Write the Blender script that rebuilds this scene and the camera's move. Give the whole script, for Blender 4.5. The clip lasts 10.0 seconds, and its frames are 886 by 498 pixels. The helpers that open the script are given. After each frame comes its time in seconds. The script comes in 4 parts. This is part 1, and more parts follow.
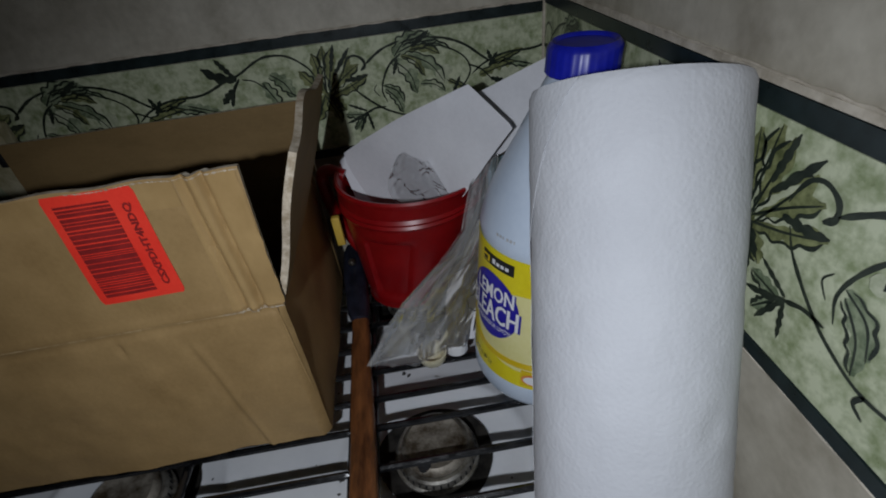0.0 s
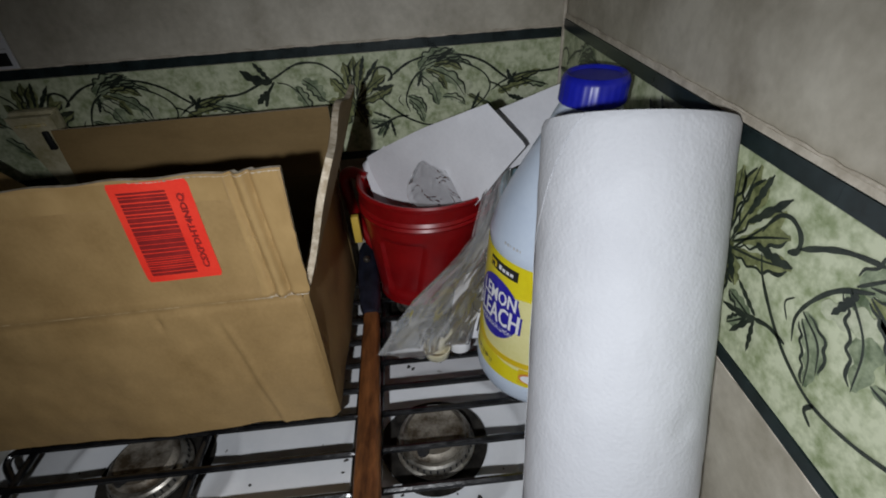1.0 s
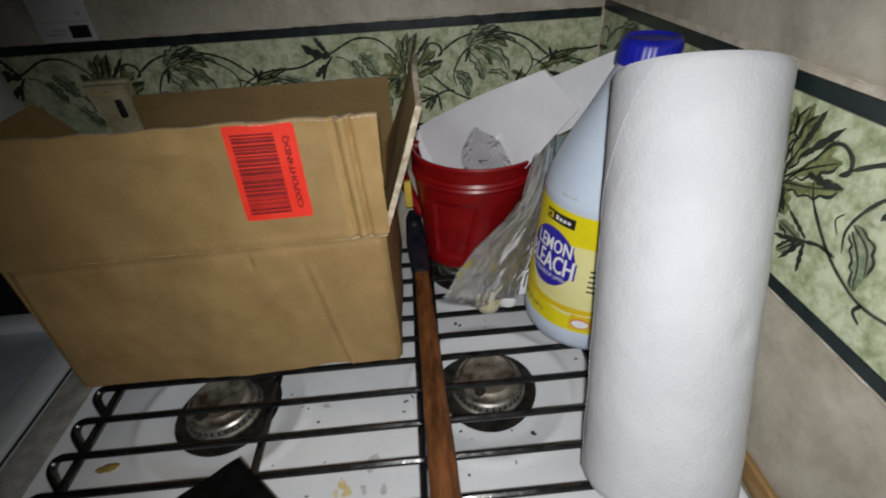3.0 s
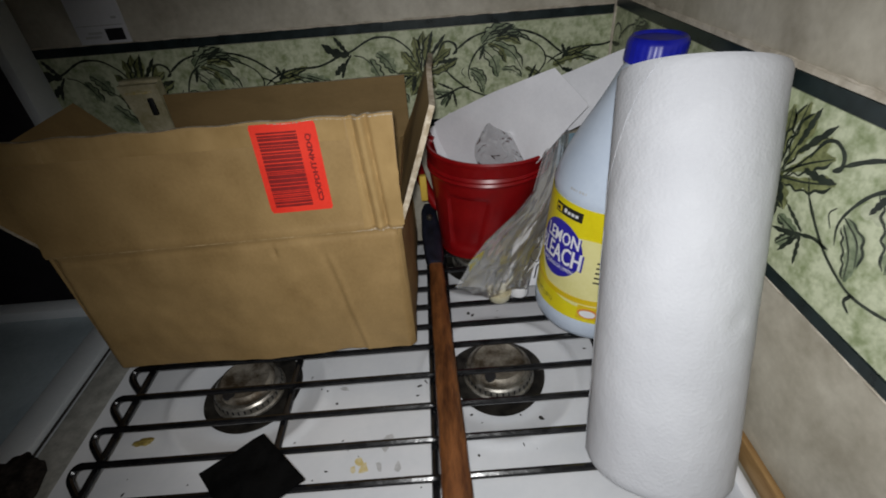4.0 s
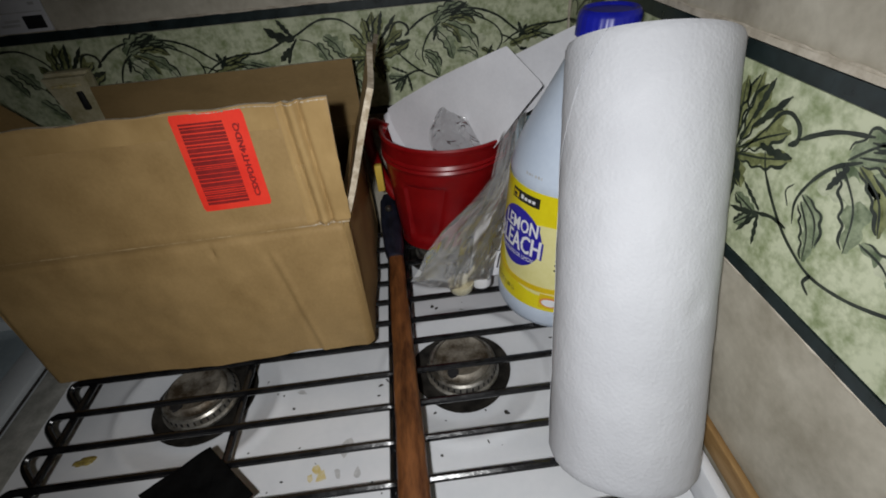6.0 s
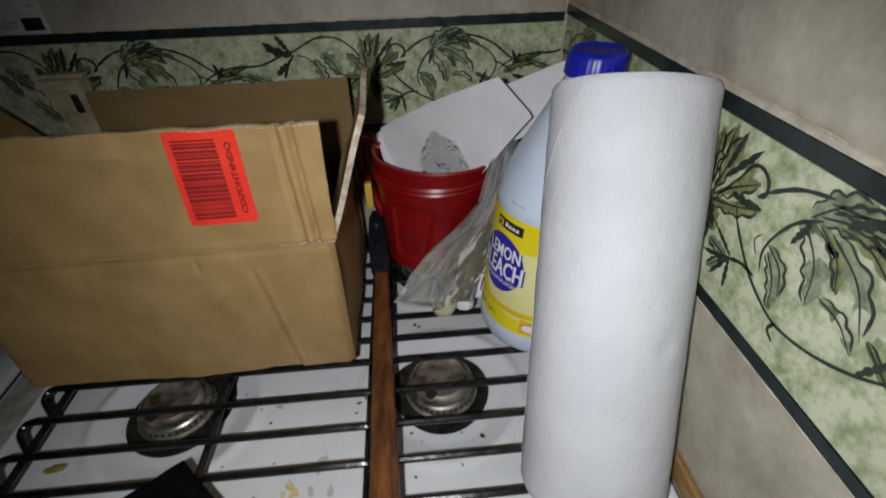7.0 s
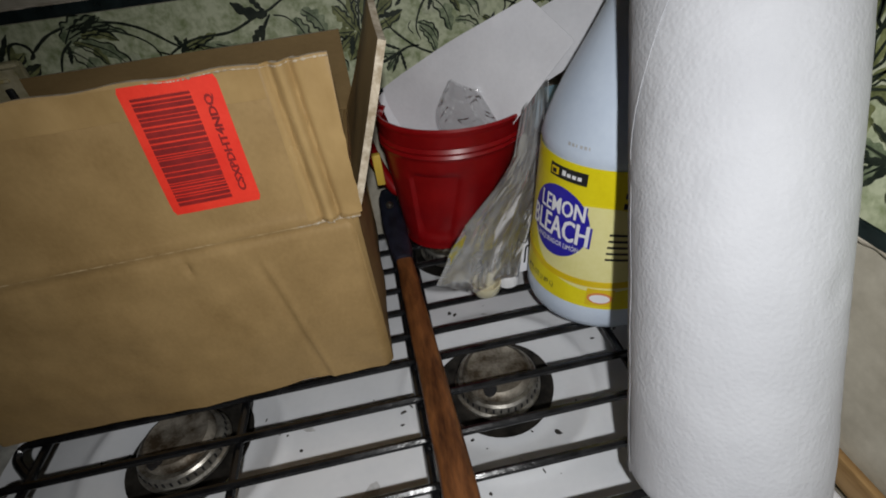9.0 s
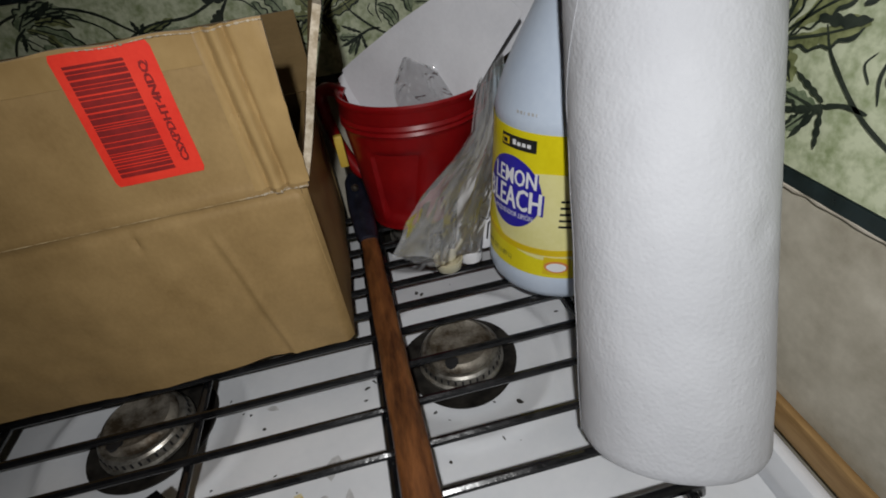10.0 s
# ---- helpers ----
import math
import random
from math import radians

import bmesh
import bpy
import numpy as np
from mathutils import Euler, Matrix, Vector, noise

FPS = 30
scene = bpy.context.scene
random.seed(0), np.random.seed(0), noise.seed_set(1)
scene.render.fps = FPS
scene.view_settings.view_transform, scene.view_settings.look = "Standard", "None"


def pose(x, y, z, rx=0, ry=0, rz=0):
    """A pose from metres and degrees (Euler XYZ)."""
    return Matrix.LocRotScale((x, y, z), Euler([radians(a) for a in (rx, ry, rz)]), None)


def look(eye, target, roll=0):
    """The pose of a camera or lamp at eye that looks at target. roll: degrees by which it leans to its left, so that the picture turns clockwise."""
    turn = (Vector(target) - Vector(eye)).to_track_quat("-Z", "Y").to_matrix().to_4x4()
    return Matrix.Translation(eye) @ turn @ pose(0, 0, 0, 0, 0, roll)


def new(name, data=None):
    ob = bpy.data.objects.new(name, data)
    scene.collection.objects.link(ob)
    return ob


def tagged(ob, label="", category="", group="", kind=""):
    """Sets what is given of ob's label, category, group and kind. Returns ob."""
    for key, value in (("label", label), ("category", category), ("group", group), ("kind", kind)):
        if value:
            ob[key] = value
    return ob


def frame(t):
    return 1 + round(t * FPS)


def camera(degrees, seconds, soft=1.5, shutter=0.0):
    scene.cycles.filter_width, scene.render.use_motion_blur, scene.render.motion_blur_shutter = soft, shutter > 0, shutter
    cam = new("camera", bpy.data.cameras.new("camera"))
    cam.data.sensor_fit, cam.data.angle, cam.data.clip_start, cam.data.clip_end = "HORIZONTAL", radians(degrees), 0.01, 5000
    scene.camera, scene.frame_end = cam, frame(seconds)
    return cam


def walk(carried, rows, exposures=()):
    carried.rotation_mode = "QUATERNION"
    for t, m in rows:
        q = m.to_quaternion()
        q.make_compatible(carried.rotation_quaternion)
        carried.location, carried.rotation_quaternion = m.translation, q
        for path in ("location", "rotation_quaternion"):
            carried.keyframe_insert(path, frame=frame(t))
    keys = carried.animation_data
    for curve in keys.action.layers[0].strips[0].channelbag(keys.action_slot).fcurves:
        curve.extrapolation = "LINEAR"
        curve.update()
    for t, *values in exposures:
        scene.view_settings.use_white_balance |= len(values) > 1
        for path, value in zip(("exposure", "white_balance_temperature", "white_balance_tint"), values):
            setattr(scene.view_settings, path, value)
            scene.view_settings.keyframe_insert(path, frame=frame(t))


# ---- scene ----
K = 1.17    # metres to one unit of the plan
cam = camera(86.4, 10.0, soft=1.8, shutter=0.5)
PATH = [
    (0, (-0.1368, -0.4342, 0.3214), (-0.0624, 0.9538, -0.6744), -7.5),
    (0.5, (-0.135, -0.441, 0.3197), (-0.0368, 0.9436, -0.6778), -4.3),
    (0.8, (-0.137, -0.453, 0.323), (-0.089, 1.191, -0.815), -4.9),
    (1, (-0.1419, -0.4556, 0.3376), (-0.0872, 0.9402, -0.647), -4.1),
    (1.5, (-0.1547, -0.4752, 0.341), (-0.0872, 0.9308, -0.6274), -4.3),
    (2, (-0.1692, -0.4846, 0.3402), (-0.0974, 0.9231, -0.6274), -4.2),
    (2.5, (-0.1829, -0.4872, 0.3308), (-0.1111, 0.9188, -0.6385), -3.9),
    (3, (-0.1915, -0.4974, 0.3265), (-0.1333, 0.9034, -0.6513), -3.5),
    (3.2, (-0.2, -0.5026, 0.3239), (-0.1632, 0.8966, -0.6581), -3.9),
    (4.3, (-0.1718, -0.5128, 0.3368), (-0.188, 0.8778, -0.6573), -5.0),
    (4.5, (-0.1615, -0.5077, 0.335), (-0.1735, 0.8812, -0.6607), -5.9),
    (5, (-0.1632, -0.5051, 0.3316), (-0.1598, 0.8709, -0.6812), -7.0),
    (5.5, (-0.165, -0.5026, 0.3256), (-0.1393, 0.865, -0.6991), -6.2),
    (5.7, (-0.165, -0.498, 0.324), (-0.113, 1.100, -0.877), -6.5),
    (6.8, (-0.1803, -0.4966, 0.3274), (-0.0889, 0.859, -0.7103), -1.8),
    (7, (-0.1624, -0.4957, 0.3359), (-0.0675, 0.8829, -0.6701), -1.8),
    (7.5, (-0.1667, -0.4692, 0.3043), (-0.0538, 0.9248, -0.6786), -3.6),
    (8, (-0.1684, -0.4641, 0.2915), (-0.0111, 0.9103, -0.7128), -4.5),
    (8.5, (-0.1812, -0.4573, 0.2949), (-0.0171, 0.9026, -0.7274), -7.1),
    (9, (-0.1983, -0.4479, 0.2863), (-0.0547, 0.9128, -0.7385), -7.5),
    (9.5, (-0.1872, -0.459, 0.2752), (-0.0265, 0.9051, -0.7427), -8.1),
    (10, (-0.1795, -0.4641, 0.2701), (-0.0094, 0.8932, -0.7547), -8.5),
]
EXPOSURE = [(0, -0.72, 5950, 10), (0.5, -0.45, 6000, 10), (1, -0.22, 6200, 10), (1.5, -0.15, 6100, 10), (2, -0.05, 6150, 10), (2.5, -0.03, 6400, 10), (3, -0.02, 6500, 10), (4.5, -0.17, 6450, 10), (5.5, -0.16, 6450, 10), (7, -0.16, 6400, 10), (7.5, -0.19, 6050, 10), (8, -0.25, 6200, 10), (8.5, -0.31, 6400, 10), (9, -0.17, 6500, 10), (9.5, -0.17, 6500, 10), (10, -0.28, 6500, 10)]
walk(cam, [(t, look(Vector(eye) * K, Vector(target) * K, roll)) for t, eye, target, roll in PATH], EXPOSURE)

# ---- light: a dark kitchen, lit by the torch beside the lens ----
world = bpy.data.worlds.new("world")
scene.world = world
world.use_nodes = True
world.node_tree.nodes["Background"].inputs["Color"].default_value = (0.5, 0.55, 0.7, 1)
world.node_tree.nodes["Background"].inputs["Strength"].default_value = 0.01

torch = bpy.data.lights.new("torch", "SPOT")
torch.energy = 6.7
torch.color = (0.98, 0.985, 0.985)
torch.spot_size = radians(120)
torch.spot_blend = 1.0
torch.shadow_soft_size = 0.006
torch_ob = new("torch", torch)
torch_ob.matrix_world = look(Vector((-0.191, -0.517, 0.345)) * K, Vector((-0.130, -0.22, 0.052)) * K)


# ---- materials ----
def rgba(c):
    return (c[0], c[1], c[2], 1.0)


def surface(name, dark, light, scale=20.0, rough=0.5, bump=0.1, grain=400.0, metal=0.0, stretch=(1, 1, 1),
            coat=0.0, spec=0.5, spread=(0.35, 0.65), rough_to=None, contrast=0.25, distance=0.001):
    """Two colours mixed by broad noise, broken by fine grain, with bump and uneven gloss."""
    m = bpy.data.materials.new(name)
    m.use_nodes = True
    nt = m.node_tree
    bsdf = nt.nodes["Principled BSDF"]
    tc = nt.nodes.new("ShaderNodeTexCoord")
    mp = nt.nodes.new("ShaderNodeMapping")
    mp.inputs["Scale"].default_value = stretch
    nt.links.new(tc.outputs["Object"], mp.inputs["Vector"])
    broad = nt.nodes.new("ShaderNodeTexNoise")
    broad.inputs["Scale"].default_value = scale
    broad.inputs["Detail"].default_value = 6
    broad.inputs["Roughness"].default_value = 0.6
    fine = nt.nodes.new("ShaderNodeTexNoise")
    fine.inputs["Scale"].default_value = grain
    fine.inputs["Detail"].default_value = 3
    for n in (broad, fine):
        nt.links.new(mp.outputs["Vector"], n.inputs["Vector"])
    add = nt.nodes.new("ShaderNodeMath")
    add.operation = "MULTIPLY_ADD"
    add.inputs[1].default_value = contrast
    nt.links.new(fine.outputs["Fac"], add.inputs[0])
    sub = nt.nodes.new("ShaderNodeMath")
    sub.operation = "SUBTRACT"
    sub.inputs[1].default_value = contrast * 0.5
    nt.links.new(broad.outputs["Fac"], sub.inputs[0])
    nt.links.new(sub.outputs[0], add.inputs[2])
    ramp = nt.nodes.new("ShaderNodeValToRGB")
    ramp.color_ramp.elements[0].position, ramp.color_ramp.elements[1].position = spread
    ramp.color_ramp.elements[0].color, ramp.color_ramp.elements[1].color = rgba(dark), rgba(light)
    nt.links.new(add.outputs[0], ramp.inputs["Fac"])
    nt.links.new(ramp.outputs["Color"], bsdf.inputs["Base Color"])
    rr = nt.nodes.new("ShaderNodeMapRange")
    rr.inputs["To Min"].default_value = rough
    rr.inputs["To Max"].default_value = rough if rough_to is None else rough_to
    nt.links.new(broad.outputs["Fac"], rr.inputs["Value"])
    nt.links.new(rr.outputs["Result"], bsdf.inputs["Roughness"])
    bsdf.inputs["Metallic"].default_value = metal
    bsdf.inputs["Coat Weight"].default_value = coat
    bsdf.inputs["Specular IOR Level"].default_value = spec
    if bump:
        b = nt.nodes.new("ShaderNodeBump")
        b.inputs["Strength"].default_value = bump
        b.inputs["Distance"].default_value = distance
        nt.links.new(add.outputs[0], b.inputs["Height"])
        nt.links.new(b.outputs["Normal"], bsdf.inputs["Normal"])
    return m


WALL = surface("wall_tile_beige", (0.35, 0.315, 0.245), (0.60, 0.56, 0.465), 19, 0.35, 0.15, 160, spread=(0.3, 0.7), rough_to=0.6)
CEIL = surface("ceiling_paint", (0.4, 0.38, 0.34), (0.5, 0.48, 0.44), 6, 0.8, 0.1, 200)
FLOOR = surface("floor_tile", (0.2, 0.17, 0.14), (0.3, 0.26, 0.22), 5, 0.4, 0.05, 100)
GROUT = surface("grout", (0.42, 0.37, 0.29), (0.66, 0.6, 0.5), 60, 0.85, 0.6, 300)
BAND = surface("border_glaze", (0.27, 0.32, 0.165), (0.60, 0.635, 0.445), 62, 0.22, 0.05, 210, spread=(0.32, 0.60), rough_to=0.4, contrast=0.45)
LINER = surface("liner_glaze", (0.008, 0.014, 0.014), (0.02, 0.032, 0.034), 60, 0.2, 0.05, 300, rough_to=0.4)
INK = surface("vine_ink", (0.012, 0.018, 0.014), (0.035, 0.045, 0.032), 80, 0.3, 0.0, 400)
OLIVE = surface("leaf_olive", (0.10, 0.115, 0.045), (0.29, 0.31, 0.14), 130, 0.3, 0.0, 500)
SAGE = surface("leaf_sage", (0.115, 0.155, 0.085), (0.37, 0.42, 0.275), 100, 0.3, 0.0, 500)
PALE = surface("leaf_pale", (0.38, 0.42, 0.27), (0.6, 0.62, 0.46), 120, 0.3, 0.0, 500)
CARD = surface("cardboard", (0.27, 0.170, 0.064), (0.40, 0.262, 0.108), 22, 0.5, 0.14, 420, stretch=(1, 1, 0.8), rough_to=0.68, contrast=0.3, spread=(0.27, 0.73))
CARD_WORN = surface("cardboard_worn", (0.40, 0.28, 0.13), (0.50, 0.37, 0.20), 90, 0.8, 0.4, 600)
# darker brown than CARD: box inner faces, bottom, side flaps and roll core
CARD_DARK = surface("cardboard_dark", (0.185, 0.118, 0.042), (0.255, 0.165, 0.064), 9, 0.8, 0.15, 260, stretch=(1, 1, 2.5), contrast=0.2)
CARD_EDGE = surface("cardboard_edge", (0.34, 0.27, 0.18), (0.62, 0.54, 0.42), 160, 0.9, 0.6, 700)
TAPE = surface("packing_tape", (0.30, 0.193, 0.078), (0.43, 0.288, 0.125), 24, 0.14, 0.25, 160, stretch=(1, 1, 0.6), rough_to=0.34, spread=(0.3, 0.7))
LABEL_RED = surface("label_fluorescent_red", (0.85, 0.035, 0.018), (0.95, 0.06, 0.03), 20, 0.5, 0.03, 500)
LABEL_INK = surface("label_ink", (0.2, 0.008, 0.008), (0.3, 0.014, 0.012), 90, 0.6, 0.0, 600)
ENAMEL = surface("enamel_white", (0.62, 0.64, 0.67), (0.76, 0.77, 0.79), 9, 0.12, 0.03, 220, rough_to=0.35, contrast=0.1, spread=(0.25, 0.6))
CHIP = surface("enamel_chip", (0.02, 0.018, 0.016), (0.06, 0.055, 0.05), 200, 0.7, 0.2, 900)
SCUFF = surface("enamel_scuff", (0.4, 0.4, 0.4), (0.55, 0.55, 0.55), 200, 0.5, 0.1, 900)
GREASE = surface("grease_spot", (0.58, 0.44, 0.12), (0.68, 0.62, 0.44), 120, 0.3, 0.2, 500)
WIRE = surface("black_wire", (0.003, 0.003, 0.0035), (0.009, 0.009, 0.010), 90, 0.10, 0.35, 420, rough_to=0.34, spec=0.5)
PAN = surface("burnt_pan", (0.006, 0.0055, 0.005), (0.035, 0.031, 0.026), 60, 0.4, 0.3, 400, metal=0.2, rough_to=0.8, spec=0.3)
ALU = surface("burner_aluminium", (0.12, 0.10, 0.075), (0.50, 0.48, 0.43), 85, 0.22, 0.3, 500, metal=0.85, rough_to=0.55, spread=(0.3, 0.62))
ALU_TOP = surface("burner_cap_stained", (0.07, 0.05, 0.03), (0.33, 0.30, 0.25), 50, 0.45, 0.4, 500, metal=0.6, rough_to=0.7)
WOOD = surface("oiled_wood", (0.040, 0.013, 0.005), (0.215, 0.078, 0.022), 75, 0.25, 0.5, 330, stretch=(1.3, 0.30, 1.3), rough_to=0.62, contrast=0.32, spread=(0.3, 0.72), distance=0.0015)
NAVY = surface("dark_blue_plastic", (0.005, 0.006, 0.011), (0.017, 0.020, 0.036), 60, 0.4, 0.1, 400)
RED = surface("red_plastic", (0.21, 0.0022, 0.004), (0.29, 0.0045, 0.006), 30, 0.28, 0.06, 260, rough_to=0.42)
PAPER = surface("white_paper", (0.66, 0.66, 0.69), (0.76, 0.76, 0.79), 14, 0.8, 0.05, 300)
JUG = surface("bleach_plastic", (0.52, 0.6, 0.72), (0.6, 0.68, 0.79), 16, 0.32, 0.05, 200)
CAP = surface("blue_cap", (0.008, 0.012, 0.30), (0.014, 0.02, 0.42), 40, 0.35, 0.05, 300)
YELLOW = surface("label_yellow", (0.72, 0.60, 0.008), (0.80, 0.69, 0.014), 25, 0.3, 0.02, 300)
YELLOW_PALE = surface("label_pale_yellow", (0.74, 0.69, 0.28), (0.8, 0.75, 0.36), 25, 0.3, 0.02, 300)
YELLOW_DEEP = surface("label_deep_yellow", (0.66, 0.46, 0.006), (0.74, 0.54, 0.01), 25, 0.3, 0.02, 300)
BLUE = surface("label_blue", (0.02, 0.015, 0.3), (0.03, 0.022, 0.38), 30, 0.3, 0.02, 300)
WHITE = surface("label_white", (0.74, 0.74, 0.76), (0.82, 0.82, 0.83), 30, 0.35, 0.0, 300)
BLACK = surface("label_black", (0.012, 0.012, 0.012), (0.025, 0.025, 0.025), 30, 0.35, 0.0, 300)
ORANGE = surface("label_orange", (0.62, 0.2, 0.05), (0.7, 0.28, 0.08), 30, 0.35, 0.0, 300)
OUTLET = surface("aged_cream_plastic", (0.40, 0.35, 0.19), (0.66, 0.60, 0.41), 45, 0.4, 0.1, 300)
DARK = surface("dark_hole", (0.006, 0.006, 0.007), (0.015, 0.015, 0.017), 40, 0.6, 0.0, 300)
CLOTH = surface("black_felt", (0.0015, 0.0015, 0.0015), (0.005, 0.005, 0.005), 60, 0.95, 0.4, 900, spec=0.05)
RAG = surface("dark_brown_cloth", (0.012, 0.010, 0.009), (0.05, 0.042, 0.036), 90, 0.95, 0.8, 700, spec=0.1)
CRUMB = surface("dry_olive_crumb", (0.16, 0.11, 0.02), (0.42, 0.33, 0.08), 160, 0.6, 0.5, 600)
CREAM = surface("cream_plastic", (0.62, 0.57, 0.38), (0.7, 0.66, 0.48), 40, 0.3, 0.05, 300)
BATTEN = surface("wood_batten", (0.22, 0.12, 0.04), (0.38, 0.23, 0.09), 25, 0.6, 0.3, 220, stretch=(3, 0.5, 3))
STONE = surface("grey_counter", (0.34, 0.335, 0.30), (0.56, 0.55, 0.50), 60, 0.45, 0.1, 350)
FRAME = surface("white_frame_paint", (0.7, 0.74, 0.76), (0.8, 0.83, 0.85), 15, 0.4, 0.05, 200)
GLASS_TOP = surface("grey_green_glass", (0.40, 0.48, 0.52), (0.56, 0.65, 0.69), 9, 0.12, 0.0, 200, rough_to=0.3)
CUPBOARD = surface("dark_cupboard", (0.02, 0.018, 0.022), (0.04, 0.036, 0.042), 10, 0.5, 0.05, 200)
SKYBLUE = surface("pale_blue_plastic", (0.3, 0.5, 0.66), (0.38, 0.58, 0.74), 30, 0.35, 0.05, 300)
TAG = surface("yellow_tag", (0.62, 0.42, 0.05), (0.72, 0.5, 0.09), 30, 0.5, 0.05, 300)


def towel_material():
    """Soft white tissue with an embossed quilt of small dimples."""
    m = surface("paper_towel", (0.50, 0.508, 0.535), (0.56, 0.568, 0.595), 12, 0.95, 0.0, 300, contrast=0.1)
    nt = m.node_tree
    bsdf = nt.nodes["Principled BSDF"]
    tc = nt.nodes.new("ShaderNodeTexCoord")
    warp = nt.nodes.new("ShaderNodeTexVoronoi")
    warp.feature = "SMOOTH_F1"
    warp.inputs["Scale"].default_value = 480
    soft = nt.nodes.new("ShaderNodeTexNoise")
    soft.inputs["Scale"].default_value = 55
    soft.inputs["Detail"].default_value = 5
    fib = nt.nodes.new("ShaderNodeTexNoise")
    fib.inputs["Scale"].default_value = 900
    for n in (warp, soft, fib):
        nt.links.new(tc.outputs["Object"], n.inputs["Vector"])
    a = nt.nodes.new("ShaderNodeMath")
    a.operation = "MULTIPLY_ADD"
    a.inputs[1].default_value = 0.2
    nt.links.new(soft.outputs["Fac"], a.inputs[0])
    nt.links.new(warp.outputs["Distance"], a.inputs[2])
    a2 = nt.nodes.new("ShaderNodeMath")
    a2.operation = "MULTIPLY_ADD"
    a2.inputs[1].default_value = 0.25
    nt.links.new(fib.outputs["Fac"], a2.inputs[0])
    nt.links.new(a.outputs[0], a2.inputs[2])
    b = nt.nodes.new("ShaderNodeBump")
    b.inputs["Strength"].default_value = 0.26
    b.inputs["Distance"].default_value = 0.0011
    nt.links.new(a2.outputs[0], b.inputs["Height"])
    nt.links.new(b.outputs["Normal"], bsdf.inputs["Normal"])
    return m


def film_material(name, haze, tint):
    """Thin clear plastic: mostly see-through, a little milky, with sharp gloss."""
    m = bpy.data.materials.new(name)
    m.use_nodes = True
    nt = m.node_tree
    nt.nodes.clear()
    out = nt.nodes.new("ShaderNodeOutputMaterial")
    clear = nt.nodes.new("ShaderNodeBsdfTransparent")
    clear.inputs["Color"].default_value = rgba(tint)
    milk = nt.nodes.new("ShaderNodeBsdfDiffuse")
    milk.inputs["Color"].default_value = (0.82, 0.82, 0.82, 1)
    gloss = nt.nodes.new("ShaderNodeBsdfGlossy")
    gloss.inputs["Roughness"].default_value = 0.24
    one = nt.nodes.new("ShaderNodeMixShader")
    one.inputs["Fac"].default_value = haze
    nt.links.new(clear.outputs[0], one.inputs[1])
    nt.links.new(milk.outputs[0], one.inputs[2])
    fres = nt.nodes.new("ShaderNodeFresnel")
    fres.inputs["IOR"].default_value = 1.22
    two = nt.nodes.new("ShaderNodeMixShader")
    nt.links.new(fres.outputs[0], two.inputs["Fac"])
    nt.links.new(one.outputs[0], two.inputs[1])
    nt.links.new(gloss.outputs[0], two.inputs[2])
    nt.links.new(two.outputs[0], out.inputs["Surface"])
    return m


TOWEL = towel_material()
SCRAP = film_material("grey_clear_film", 0.16, (0.74, 0.74, 0.75))
FILM = film_material("clear_bag_film", 0.17, (0.99, 0.99, 0.985))


# ---- builders: everything below is given in plan units, and scaled by K when it is linked ----
BASE = {}


def thing(name, base, label, category, group="", kind=""):
    ob = new(name)
    ob.empty_display_size = 0.02
    ob.location = Vector(base) * K
    BASE[ob.name] = Vector(base) * K
    return tagged(ob, label, category, group, kind)


def to_mesh(name, bm, material, origin, smooth):
    me = bpy.data.meshes.new(name)
    for v in bm.verts:
        v.co = v.co * K - origin
    bmesh.ops.recalc_face_normals(bm, faces=bm.faces)
    bm.to_mesh(me)
    bm.free()
    for m in (material if isinstance(material, (list, tuple)) else [material]):
        me.materials.append(m)
    if smooth:
        for p in me.polygons:
            p.use_smooth = True
        me.set_sharp_from_angle(angle=radians(smooth))
    return me


def part(name, bm, material, parent, label="", smooth=40, kind=""):
    origin = BASE[parent.name]
    ob = new(name, to_mesh(name, bm, material, origin, smooth))
    ob.parent = parent
    BASE[ob.name] = origin
    return tagged(ob, label, kind=kind)


def solo(name, bm, material, base, label, category, group="", kind="", smooth=40):
    origin = Vector(base) * K
    ob = new(name, to_mesh(name, bm, material, origin, smooth))
    ob.location = origin
    BASE[ob.name] = origin
    return tagged(ob, label, category, group, kind)


def block(lo, hi, bevel=0.0, bm=None, segments=2):
    own = bmesh.new()
    bmesh.ops.create_cube(own, size=1.0)
    lo, hi = Vector(lo), Vector(hi)
    for v in own.verts:
        v.co = Vector([lo[i] + (v.co[i] + 0.5) * (hi[i] - lo[i]) for i in range(3)])
    if bevel:
        bmesh.ops.bevel(own, geom=own.edges[:], offset=bevel, segments=segments, profile=0.5, affect="EDGES")
    return own if bm is None else merge(bm, own)


def merge(bm, other):
    me = bpy.data.meshes.new("joined")
    other.to_mesh(me)
    other.free()
    bm.from_mesh(me)
    bpy.data.meshes.remove(me)
    return bm


def catmull(pts, per=6):
    """A smooth line through the points, as Vectors."""
    p = [Vector(q) for q in pts]
    p = [p[0] * 2 - p[1]] + p + [p[-1] * 2 - p[-2]]
    out = []
    for i in range(1, len(p) - 2):
        for k in range(per):
            t = k / per
            a, b, c, d = p[i - 1], p[i], p[i + 1], p[i + 2]
            out.append(0.5 * (2 * b + (c - a) * t + (2 * a - 5 * b + 4 * c - d) * t * t + (3 * b - a - 3 * c + d) * t ** 3))
    out.append(p[-2])
    return out


